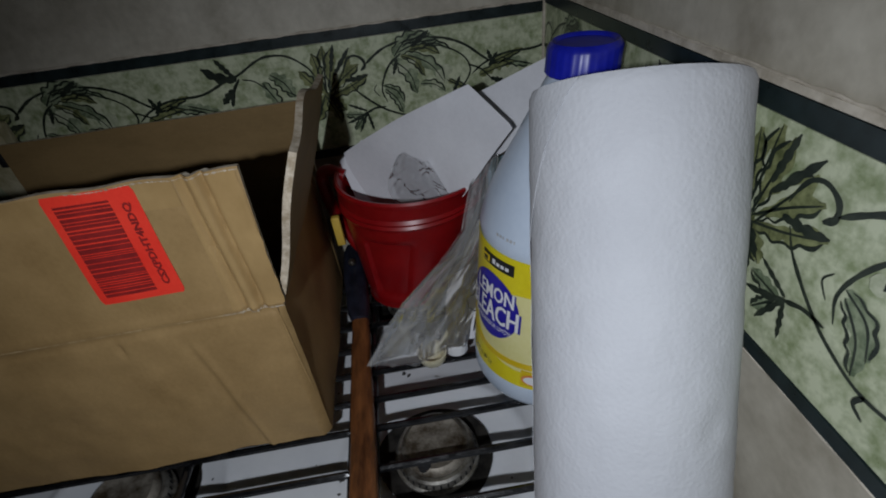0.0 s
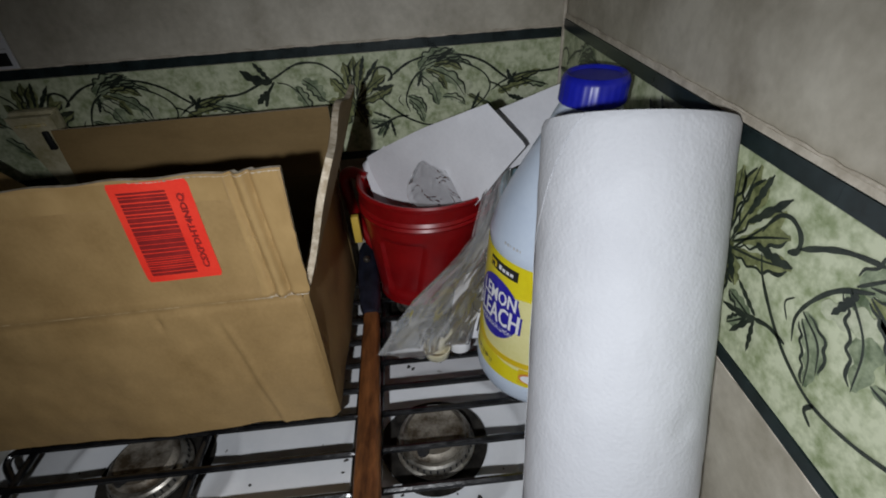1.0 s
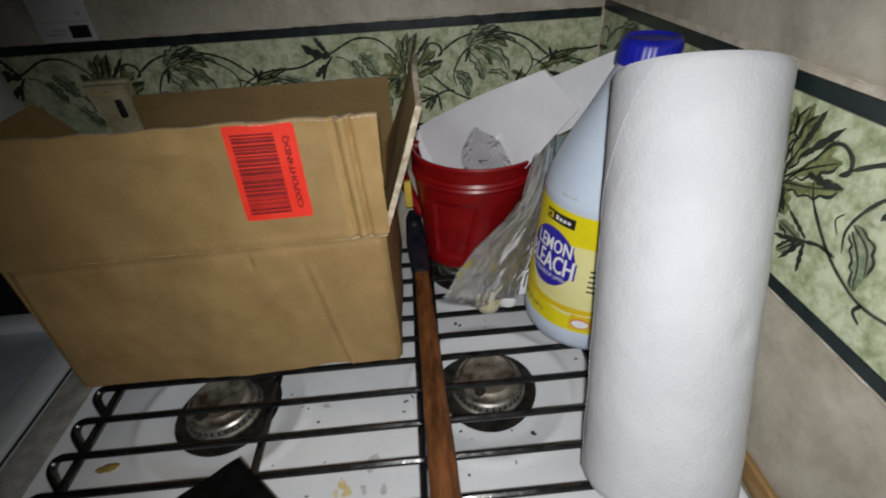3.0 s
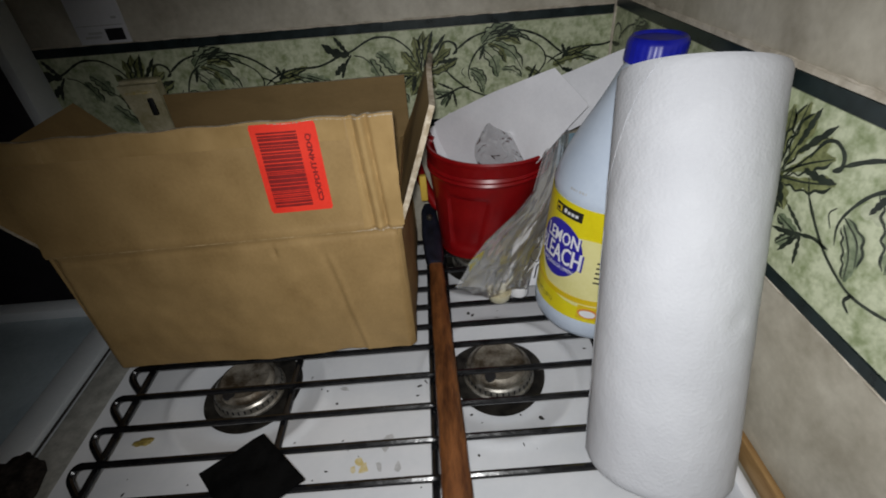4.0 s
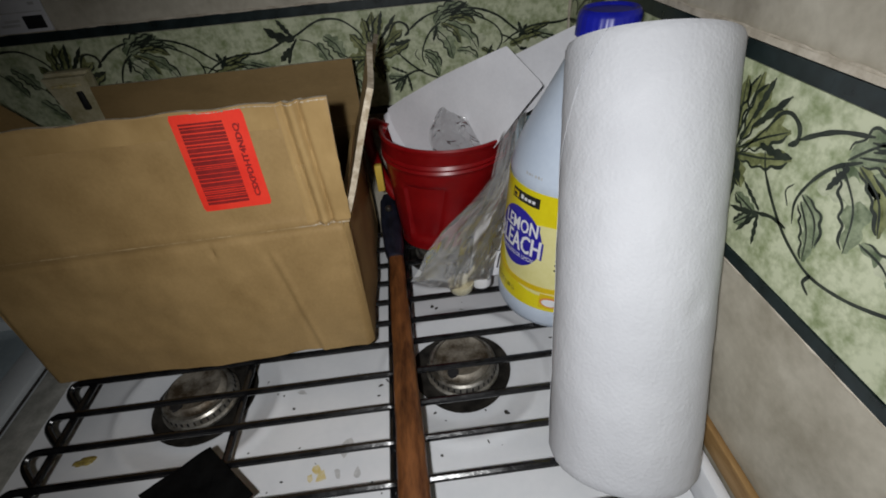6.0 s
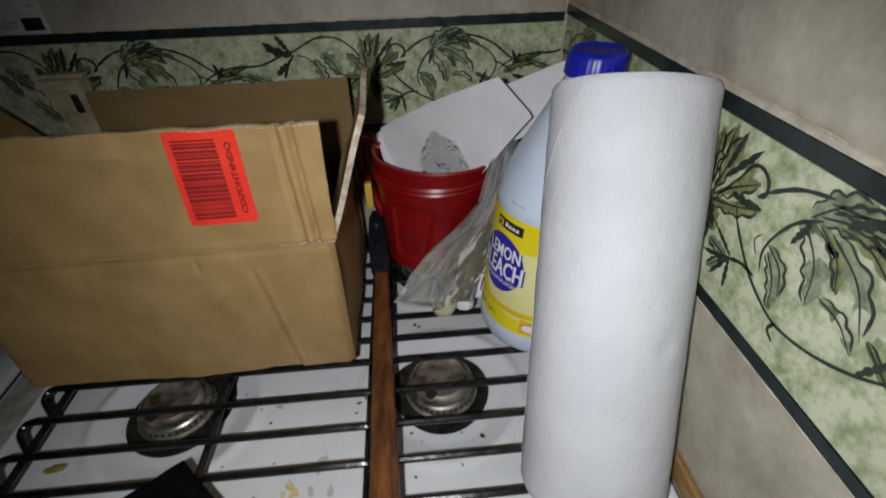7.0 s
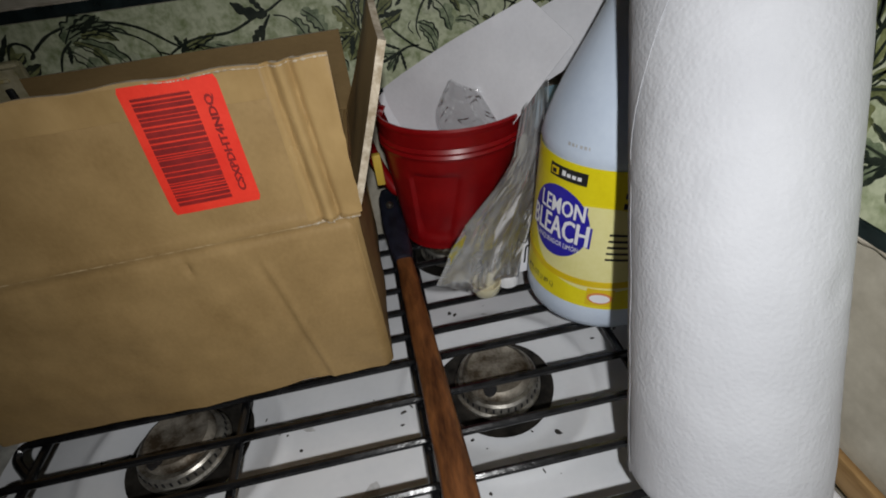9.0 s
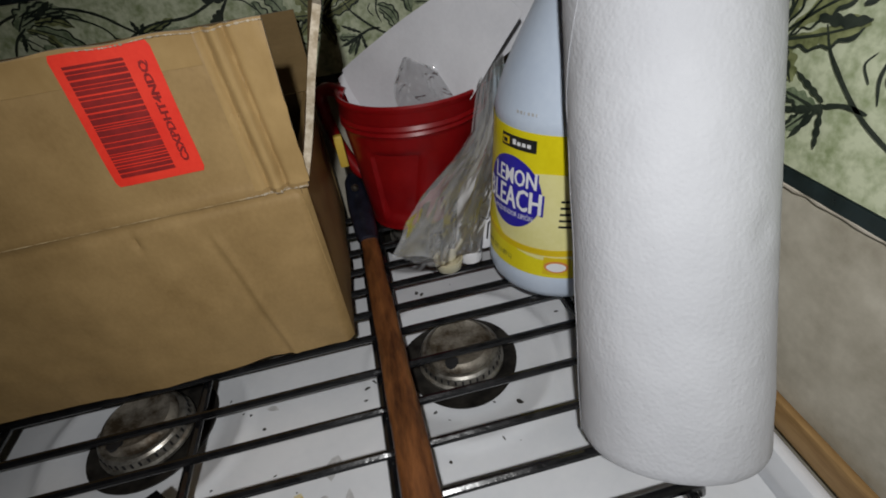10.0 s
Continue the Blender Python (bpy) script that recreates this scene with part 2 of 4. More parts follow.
def tube(pts, radius, sides=10, bm=None, closed=False):
    """A round rod along pts; radius is one number or one for each point."""
    bm = bm or bmesh.new()
    pts = [Vector(p) for p in pts]
    n = len(pts)
    rad = radius if isinstance(radius, (list, tuple)) else [radius] * n
    rings, side = [], None
    for i, p in enumerate(pts):
        if closed:
            d = (pts[(i + 1) % n] - pts[i - 1]).normalized()
        else:
            d = (pts[min(i + 1, n - 1)] - pts[max(i - 1, 0)]).normalized()
        if side is None:
            side = d.orthogonal().normalized()
        side = (side - d * side.dot(d)).normalized()
        up = d.cross(side)
        rings.append([bm.verts.new(p + rad[i] * (math.cos(a) * side + math.sin(a) * up))
                      for a in (2 * math.pi * k / sides for k in range(sides))])
    for i in range(n if closed else n - 1):
        a, b = rings[i], rings[(i + 1) % n]
        for k in range(sides):
            bm.faces.new((a[k], a[(k + 1) % sides], b[(k + 1) % sides], b[k]))
    if not closed:
        bm.faces.new(rings[0][::-1])
        bm.faces.new(rings[-1])
    return bm


def lathe(profile, centre, sides=48, bm=None, shape=None):
    """Turns (radius, z) rows round an upright line; centre(z) gives its x, y; shape(angle, z) scales the radius."""
    bm = bm or bmesh.new()
    rows = []
    for r, z in profile:
        cx, cy = centre(z)
        rows.append([bm.verts.new((cx + r * (shape(a, z) if shape else 1) * math.cos(a), cy + r * (shape(a, z) if shape else 1) * math.sin(a), z))
                     for a in (2 * math.pi * k / sides for k in range(sides))])
    for a, b in zip(rows, rows[1:]):
        for k in range(sides):
            bm.faces.new((a[k], a[(k + 1) % sides], b[(k + 1) % sides], b[k]))
    if profile[0][0] > 1e-5:
        bm.faces.new(rows[0][::-1])
    if profile[-1][0] > 1e-5:
        bm.faces.new(rows[-1])
    bmesh.ops.remove_doubles(bm, verts=bm.verts[:], dist=1e-6)
    return bm


def sheet(fn, nu, nv, thick, bm=None, edge_slot=0, back_slot=0):
    """A slab of even thickness over fn(u, v), u and v from 0 to 1."""
    bm = bm or bmesh.new()
    grid = [[Vector(fn(i / nu, j / nv)) for j in range(nv + 1)] for i in range(nu + 1)]
    front, back = [], []
    for i in range(nu + 1):
        fr, ba = [], []
        for j in range(nv + 1):
            du = grid[min(i + 1, nu)][j] - grid[max(i - 1, 0)][j]
            dv = grid[i][min(j + 1, nv)] - grid[i][max(j - 1, 0)]
            nrm = du.cross(dv).normalized()
            fr.append(bm.verts.new(grid[i][j]))
            ba.append(bm.verts.new(grid[i][j] - nrm * thick))
        front.append(fr)
        back.append(ba)
    for i in range(nu):
        for j in range(nv):
            bm.faces.new((front[i][j], front[i + 1][j], front[i + 1][j + 1], front[i][j + 1]))
            bm.faces.new((back[i][j], back[i][j + 1], back[i + 1][j + 1], back[i + 1][j])).material_index = back_slot
    for i in range(nu):
        for j in (0, nv):
            bm.faces.new((front[i][j], front[i + 1][j], back[i + 1][j], back[i][j])).material_index = edge_slot
    for j in range(nv):
        for i in (0, nu):
            bm.faces.new((front[i][j], front[i][j + 1], back[i][j + 1], back[i][j])).material_index = edge_slot
    return bm


def film_sheet(fn, nu, nv):
    """One thin surface over fn(u, v)."""
    bm = bmesh.new()
    grid = [[bm.verts.new(fn(i / nu, j / nv)) for j in range(nv + 1)] for i in range(nu + 1)]
    for i in range(nu):
        for j in range(nv):
            bm.faces.new((grid[i][j], grid[i + 1][j], grid[i + 1][j + 1], grid[i][j + 1]))
    return bm


def quad(a, b, c, d):
    """fn(u, v) over four corners: a at 0,0; b at 1,0; c at 1,1; d at 0,1."""
    a, b, c, d = Vector(a), Vector(b), Vector(c), Vector(d)
    return lambda u, v: a * (1 - u) * (1 - v) + b * u * (1 - v) + c * u * v + d * (1 - u) * v


def wobble(p, size, amount, seed=0.0):
    return noise.noise(Vector(p) * size + Vector((seed, seed * 1.7, seed * 0.3))) * amount


def letters(text, height, squeeze=1.0, bold=0.0):
    """Flat triangles of a text in the built-in font: capital height as given, lower left corner at 0, 0; and its width."""
    cu = bpy.data.curves.new("letters", "FONT")
    cu.body, cu.size, cu.resolution_u, cu.offset = text, 1.0, 2, bold
    ob = new("letters", cu)
    me = bpy.data.meshes.new_from_object(ob.evaluated_get(bpy.context.evaluated_depsgraph_get()))
    bpy.data.objects.remove(ob)
    bpy.data.curves.remove(cu)
    s = height / 0.69
    x0 = min(v.co.x for v in me.vertices)
    pts = [((v.co.x - x0) * s * squeeze, v.co.y * s) for v in me.vertices]
    faces = [tuple(p.vertices) for p in me.polygons]
    bpy.data.meshes.remove(me)
    return pts, faces, max(p[0] for p in pts)


def place_flat(bm, pts, faces, fn):
    vs = [bm.verts.new(fn(x, y)) for x, y in pts]
    for f in faces:
        try:
            bm.faces.new([vs[i] for i in f])
        except ValueError:
            pass
    return bm


def raster(outline_fn, n=40):
    """Points of a closed outline and one fan face over them."""
    pts = [outline_fn(2 * math.pi * k / n) for k in range(n)]
    return pts, [tuple(range(n))]


# ---- the room ----
def wall(name, lo, hi, material, label):
    return solo(name, block(lo, hi), material, ((lo[0] + hi[0]) / 2, (lo[1] + hi[1]) / 2, lo[2]), label, "wall", kind="structure", smooth=0)


FLOOR_Z, CEIL_Z = -0.77, 1.35
wall_back = wall("wall_back", (-1.7, 0.002, FLOOR_Z), (0.1, 0.08, CEIL_Z), WALL, "beige marbled tiled wall behind the stove")
wall_right = wall("wall_right", (0.002, -1.9, FLOOR_Z), (0.08, 0.002, CEIL_Z), WALL, "beige marbled tiled wall beside the stove")
# Unseen left and front walls, added so the torchlight bounces back as fill.
wall("bounce_wall_left", (-1.78, -1.9, FLOOR_Z), (-1.7, 0.08, CEIL_Z), WALL, "unseen beige wall added to bounce fill light")
wall("bounce_wall_front", (-1.78, -1.98, FLOOR_Z), (0.08, -1.9, CEIL_Z), WALL, "unseen beige wall added to bounce fill light")
solo("floor", block((-1.78, -1.98, FLOOR_Z - 0.06), (0.1, 0.08, FLOOR_Z)), FLOOR, (-0.8, -0.9, FLOOR_Z), "brown tiled kitchen floor", "floor", kind="structure", smooth=0)
# Ceiling out of view, added to close the room and return bounce light.
solo("ceiling", block((-1.78, -1.98, CEIL_Z), (0.1, 0.08, CEIL_Z + 0.06)), CEIL, (-0.8, -0.9, CEIL_Z), "unseen painted ceiling added to bounce fill light", "ceiling", kind="structure", smooth=0)

# the decorated border: glazed tiles between two dark liners; s runs along the back wall (below 0), then along the right wall
RIGHT_LIFT = 0.0070


def on_wall(s, z, lift=0.0):
    if s <= 0:
        return Vector((s, -lift, z))
    return Vector((-lift, -s, z + RIGHT_LIFT))


def wall_strip(s0, s1, z0, z1, lift, depth, bevel):
    """A tile lying on one of the two walls."""
    if s1 <= 0:
        return block((s0, -lift, z0), (s1, -lift + depth, z1), bevel)
    return block((-lift, -s1, z0 + RIGHT_LIFT), (-lift + depth, -s0, z1 + RIGHT_LIFT), bevel)


def clip_runs(lo, hi, step, phase):
    cuts = [lo] + [c for c in (phase + step * k for k in range(-12, 12)) if lo < c < hi] + [hi]
    return list(zip(cuts, cuts[1:]))


for host, lo, hi, phase in ((wall_back, -1.69, -0.001, -0.155), (wall_right, 0.001, 1.88, 0.325)):
    for s0, s1 in clip_runs(lo, hi, 0.295, phase):
        part("border_tile", wall_strip(s0 + 0.00003, s1 - 0.00003, 0.1475, 0.2405, 0.0, 0.0045, 0.0), BAND, host)
        part("liner_tile", wall_strip(s0 + 0.00003, s1 - 0.00003, 0.2412, 0.2495, 0.0008, 0.005, 0.0), LINER, host)
        part("liner_tile", wall_strip(s0 + 0.00003, s1 - 0.00003, 0.1400, 0.1468, 0.0008, 0.005, 0.0), LINER, host)


def grout_line(lo, hi, z, thick, right):
    """An uneven bead of grout along a liner."""
    rnd = random.Random(int(z * 1e4))
    pts = []
    n = int((hi - lo) / 0.006)
    for k in range(n + 1):
        s = lo + (hi - lo) * k / n
        pts.append(on_wall(s, z + rnd.uniform(-0.0004, 0.0004), -0.0005))
    return tube(pts, [thick * rnd.uniform(0.6, 1.25) for _ in pts], 6)


part("grout", wall_strip(0.002, 1.2, 0.2499, 0.2530, 0.0004, 0.004, 0.0), GROUT, wall_right, "pale mottled grout joint above the liner")
part("grout", grout_line(0.002, 1.2, 0.2532, 0.0008, True), GROUT, wall_right, "rough pale grout bead")
part("grout", grout_line(0.002, 1.2, 0.1390, 0.0013, True), GROUT, wall_right, "rough pale grout bead")
part("grout", grout_line(-1.2, -0.002, 0.2505, 0.0012, False), GROUT, wall_back, "rough pale grout bead")
part("grout", tube([(-0.0005, -0.0005, z) for z in (-0.1, 0.14, 0.26, 0.6, 1.0)], 0.0018, 8), GROUT, wall_back, "pale grout in the corner")


# vine print: strokes and leaves in s, z, drawn once and repeated along the border
def brush(bm, pts, w0, w1, shift, lift, lo, hi):
    line = catmull([(p[0], p[1], 0) for p in pts], 6)
    n = len(line)
    prev = None
    for i, p in enumerate(line):
        d = (line[min(i + 1, n - 1)] - line[max(i - 1, 0)]).normalized()
        side = Vector((-d.y, d.x, 0))
        t = i / (n - 1)
        w = (w0 + (w1 - w0) * t) * (0.85 + 0.3 * noise.noise(p * 180)) * min(1.0, 0.35 + 6 * min(t, 1 - t))
        s = p.x + shift
        if not lo < s < hi:
            prev = None
            continue
        pair = [bm.verts.new(on_wall(s + side.x * w * k, p.y + side.y * w * k, lift)) for k in (1, -1)]
        if prev:
            bm.faces.new((prev[0], prev[1], pair[1], pair[0]))
        prev = pair


def leaf(bm, root, tip, width, shift, lift, lo, hi, lobes=3, bend=0.0, line=None):
    """A pointed leaf with a toothed outline."""
    a, b = Vector((root[0], root[1], 0)), Vector((tip[0], tip[1], 0))
    d = b - a
    side = Vector((-d.y, d.x, 0)).normalized()
    n = 22
    left, right = [], []
    for i in range(n + 1):
        t = i / n
        w = width * 1.15 * (math.sin(math.pi * min(1, t * 0.90 + 0.07)) ** 0.6) * (0.55 + 0.55 * abs(math.sin(math.pi * lobes * t + 0.5)))
        c = a + d * t + side * bend * math.sin(math.pi * t)
        left.append(c + side * w)
        right.append(c - side * w * 0.9)
    if not all(lo < p.x + shift < hi for p in left + right):
        return
    if line is not None:
        brush(line, [(p.x, p.y) for p in (left if lobes % 2 else right)[1:-1:2]], 0.0006, 0.0010, shift, 0.0013, lo, hi)
        brush(line, [(root[0], root[1]), ((root[0] + tip[0]) / 2 + side.x * bend, (root[1] + tip[1]) / 2 + side.y * bend), (tip[0], tip[1])], 0.0008, 0.0004, shift, 0.00135, lo, hi)
    prev = None
    for p, q in zip(left, right):
        pair = (bm.verts.new(on_wall(p.x + shift, p.y, lift)), bm.verts.new(on_wall(q.x + shift, q.y, lift)))
        if prev:
            bm.faces.new((prev[0], prev[1], pair[1], pair[0]))
        prev = pair


STEMS = [
    ([(-0.362, 0.198), (-0.350, 0.206), (-0.331, 0.212), (-0.304, 0.213), (-0.286, 0.219), (-0.271, 0.226)], 0.001, 0.0014),
    ([(-0.285, 0.220), (-0.268, 0.225), (-0.250, 0.234), (-0.238, 0.2365), (-0.223, 0.234), (-0.209, 0.223), (-0.204, 0.213)], 0.0013, 0.0009),
    ([(-0.268, 0.222), (-0.276, 0.212), (-0.281, 0.200)], 0.0012, 0.0022),
    ([(-0.266, 0.221), (-0.256, 0.218), (-0.247, 0.209)], 0.0008, 0.0005),
    ([(-0.180, 0.214), (-0.176, 0.224), (-0.169, 0.2275), (-0.162, 0.224), (-0.1605, 0.218), (-0.1645, 0.2145)], 0.0006, 0.0019),
    ([(-0.160, 0.219), (-0.150, 0.226), (-0.141, 0.2305), (-0.128, 0.234)], 0.0014, 0.0012),
    ([(-0.104, 0.234), (-0.088, 0.231), (-0.072, 0.224), (-0.058, 0.213), (-0.050, 0.207)], 0.0012, 0.0012),
    ([(-0.108, 0.227), (-0.091, 0.225), (-0.074, 0.215), (-0.068, 0.203), (-0.073, 0.192), (-0.082, 0.184), (-0.094, 0.177), (-0.110, 0.171),
      (-0.127, 0.169), (-0.142, 0.174), (-0.155, 0.182), (-0.170, 0.196), (-0.176, 0.206)], 0.0008, 0.0011),
    ([(-0.128, 0.224), (-0.139, 0.216), (-0.146, 0.205), (-0.149, 0.194), (-0.146, 0.184)], 0.0012, 0.0007),
    ([(-0.126, 0.1695), (-0.128, 0.164), (-0.123, 0.1605)], 0.0012, 0.0009),
    ([(-0.152, 0.190), (-0.156, 0.196), (-0.153, 0.201)], 0.0006, 0.0004),
    ([(-0.148, 0.180), (-0.158, 0.180), (-0.166, 0.177)], 0.001, 0.0014),
    ([(-0.070, 0.207), (-0.058, 0.201), (-0.048, 0.190)], 0.001, 0.0006),
    ([(-0.335, 0.200), (-0.320, 0.203), (-0.306, 0.199)], 0.0006, 0.0006),
    ([(-0.232, 0.206), (-0.222, 0.199), (-0.216, 0.188)], 0.0005, 0.0007),
]
INK_LEAVES = [
    ((-0.270, 0.222), (-0.296, 0.234), 0.0042, 0.003), ((-0.272, 0.224), (-0.283, 0.240), 0.0022, 0.0), ((-0.276, 0.214), (-0.288, 0.203), 0.003, 0.0),
    ((-0.132, 0.220), (-0.137, 0.207), 0.0016, 0.0),
    ((-0.118, 0.228), (-0.102, 0.239), 0.0022, 0.0),
    ((-0.190, 0.217), (-0.184, 0.2385), 0.0018, 0.0), ((-0.188, 0.214), (-0.171, 0.2345), 0.0018, 0.0),
    ((-0.180, 0.208), (-0.159, 0.2105), 0.0022, -0.001), ((-0.196, 0.198), (-0.186, 0.184), 0.0026, 0.0), ((-0.205, 0.196), (-0.209, 0.180), 0.0024, 0.0),
    ((-0.165, 0.178), (-0.186, 0.170), 0.0015, 0.001), ((-0.166, 0.177), (-0.163, 0.160), 0.0014, 0.0), ((-0.166, 0.178), (-0.176, 0.160), 0.0014, 0.0),
    ((-0.166, 0.179), (-0.182, 0.187), 0.0013, 0.0), ((-0.346, 0.203), (-0.338, 0.214), 0.0018, 0.0), ((-0.086, 0.182), (-0.078, 0.198), 0.0016, 0.0),
    ((-0.048, 0.206), (-0.052, 0.217), 0.0018, 0.0), ((-0.050, 0.192), (-0.034, 0.186), 0.0024, 0.0),
]
OLIVE_LEAVES = [
    ((-0.198, 0.200), (-0.193, 0.2385), 0.0046, 0.0), ((-0.194, 0.200), (-0.166, 0.220), 0.0046, 0.001), ((-0.200, 0.199), (-0.190, 0.172), 0.0040, 0.0),
    ((-0.202, 0.200), (-0.217, 0.221), 0.0046, 0.0), ((-0.203, 0.199), (-0.222, 0.200), 0.0042, 0.0), ((-0.203, 0.197), (-0.218, 0.185), 0.0042, 0.0),
    ((-0.196, 0.198), (-0.186, 0.236), 0.0052, 0.0), ((-0.197, 0.197), (-0.203, 0.234), 0.0050, 0.0), ((-0.192, 0.198), (-0.172, 0.228), 0.0050, 0.0),
    ((-0.194, 0.197), (-0.160, 0.2095), 0.0050, -0.001), ((-0.200, 0.198), (-0.211, 0.176), 0.0048, 0.0), ((-0.196, 0.199), (-0.184, 0.182), 0.0044, 0.0),
    ((-0.120, 0.226), (-0.094, 0.219), 0.0034, 0.003), ((-0.128, 0.222), (-0.109, 0.202), 0.0030, 0.004), ((-0.060, 0.196), (-0.028, 0.204), 0.0044, 0.0),
    ((-0.050, 0.205), (-0.020, 0.214), 0.0030, 0.0), ((-0.090, 0.196), (-0.066, 0.182), 0.0024, 0.0),
]
SAGE_LEAVES = [
    ((-0.134, 0.222), (-0.112, 0.2395), 0.0056, 0.002), ((-0.130, 0.225), (-0.094, 0.232), 0.0052, 0.002), ((-0.126, 0.229), (-0.104, 0.2385), 0.0036, 0.0),
    ((-0.136, 0.220), (-0.118, 0.188), 0.0058, 0.005), ((-0.122, 0.222), (-0.092, 0.194), 0.0050, 0.005), ((-0.146, 0.196), (-0.133, 0.172), 0.0036, 0.003),
    ((-0.147, 0.199), (-0.131, 0.181), 0.0030, 0.004), ((-0.128, 0.232), (-0.100, 0.237), 0.0026, 0.0), ((-0.110, 0.229), (-0.084, 0.221), 0.0022, 0.003),
    ((-0.242, 0.222), (-0.226, 0.200), 0.0056, 0.003), ((-0.250, 0.216), (-0.240, 0.194), 0.0050, 0.0), ((-0.318, 0.206), (-0.292, 0.196), 0.0036, 0.0),
    ((-0.170, 0.176), (-0.186, 0.178), 0.0030, 0.0), ((-0.170, 0.174), (-0.180, 0.162), 0.0026, 0.0), ((-0.114, 0.196), (-0.092, 0.186), 0.0034, 0.003),
    ((-0.040, 0.209), (-0.014, 0.199), 0.0040, 0.0), ((-0.232, 0.190), (-0.214, 0.168), 0.005, 0.0),
]
PALE_LEAVES = [
    ((-0.196, 0.200), (-0.178, 0.222), 0.0016, 0.0), ((-0.197, 0.200), (-0.196, 0.228), 0.0014, 0.0), ((-0.193, 0.199), (-0.170, 0.209), 0.0014, 0.0),
    ((-0.142, 0.206), (-0.116, 0.216), 0.0050, 0.0), ((-0.086, 0.208), (-0.104, 0.190), 0.0060, 0.0), ((-0.350, 0.190), (-0.318, 0.196), 0.006, 0.0),
]
for host, lo, hi, shifts in ((wall_back, -1.2, -0.001, (0.295, 0.0, -0.295, -0.59)), (wall_right, 0.002, 1.2, (0.185, 0.48, 0.775))):
    layers = {k: bmesh.new() for k in ("ink", "olive", "sage", "pale", "tips")}
    for sh in shifts:
        for pts, w0, w1 in STEMS:
            brush(layers["ink"], pts, w0, w1, sh, 0.0011, lo, hi)
        for key, rows, lift in (("sage", SAGE_LEAVES, 0.0003), ("olive", OLIVE_LEAVES, 0.0006), ("pale", PALE_LEAVES, 0.0008 if host is wall_right else 0.0009), ("tips", INK_LEAVES, 0.0014)):
            for k, (root, tip, width, bend) in enumerate(rows):
                leaf(layers[key], root, tip, width, sh, lift + 0.00002 * k, lo, hi, 3 + k % 2, bend, layers["ink"] if key in ("olive", "sage") else None)
    for key, mat in (("ink", INK), ("olive", OLIVE), ("sage", SAGE), ("pale", PALE), ("tips", INK)):
        part("vine_print", layers[key], mat, host, "printed scrolling vine with leaves", smooth=0, kind="stuff")

part("batten", block((-0.0035, -1.5, 0.023), (0.0012, -0.004, 0.040), 0.001), BATTEN, wall_right, "thin brown wooden batten")


# ---- the stove ----
BURNERS = [(-0.150, -0.240), (-0.369, -0.238), (-0.150, -0.071), (-0.369, -0.071)]
X0, X1, Y0, Y1 = -0.498, -0.014, -0.46, -0.03
stove = thing("stove", (-0.256, -0.25, FLOOR_Z), "white enamelled gas stove with black wire grates", "stove")
part("body", block((X0 + 0.006, Y0 + 0.006, FLOOR_Z), (X1 - 0.004, Y1, -0.024), 0.004), ENAMEL, stove)


def top_height(x, y):
    z = 0.0
    for bx, by in BURNERS:
        r = math.hypot(x - bx, y - by)
        t = max(0.0, min(1.0, (0.064 - r) / 0.02))
        z -= 0.0055 * t * t * (3 - 2 * t)
        z += 0.0024 * math.exp(-((r - 0.0665) / 0.0042) ** 2)
    d = min(x - X0, X1 - x, y - Y0)
    if d < 0.014:
        z += 0.004 * (1 - d / 0.014) if d > 0.004 else 0.004 - 0.02 * ((0.004 - d) / 0.004) ** 2
    return z


top = sheet(lambda u, v: (X0 + (X1 - X0) * u, Y0 + (Y1 - Y0) * v, top_height(X0 + (X1 - X0) * u, Y0 + (Y1 - Y0) * v)), 150, 130, 0.004)
cooktop = part("cooktop", top, ENAMEL, stove, "chipped white enamel cooktop", smooth=60)
part("trim_rail", block((X1 + 0.001, Y0, -0.03), (-0.0040, Y1, 0.0225), 0.003), ENAMEL, stove, "white enamel side trim")


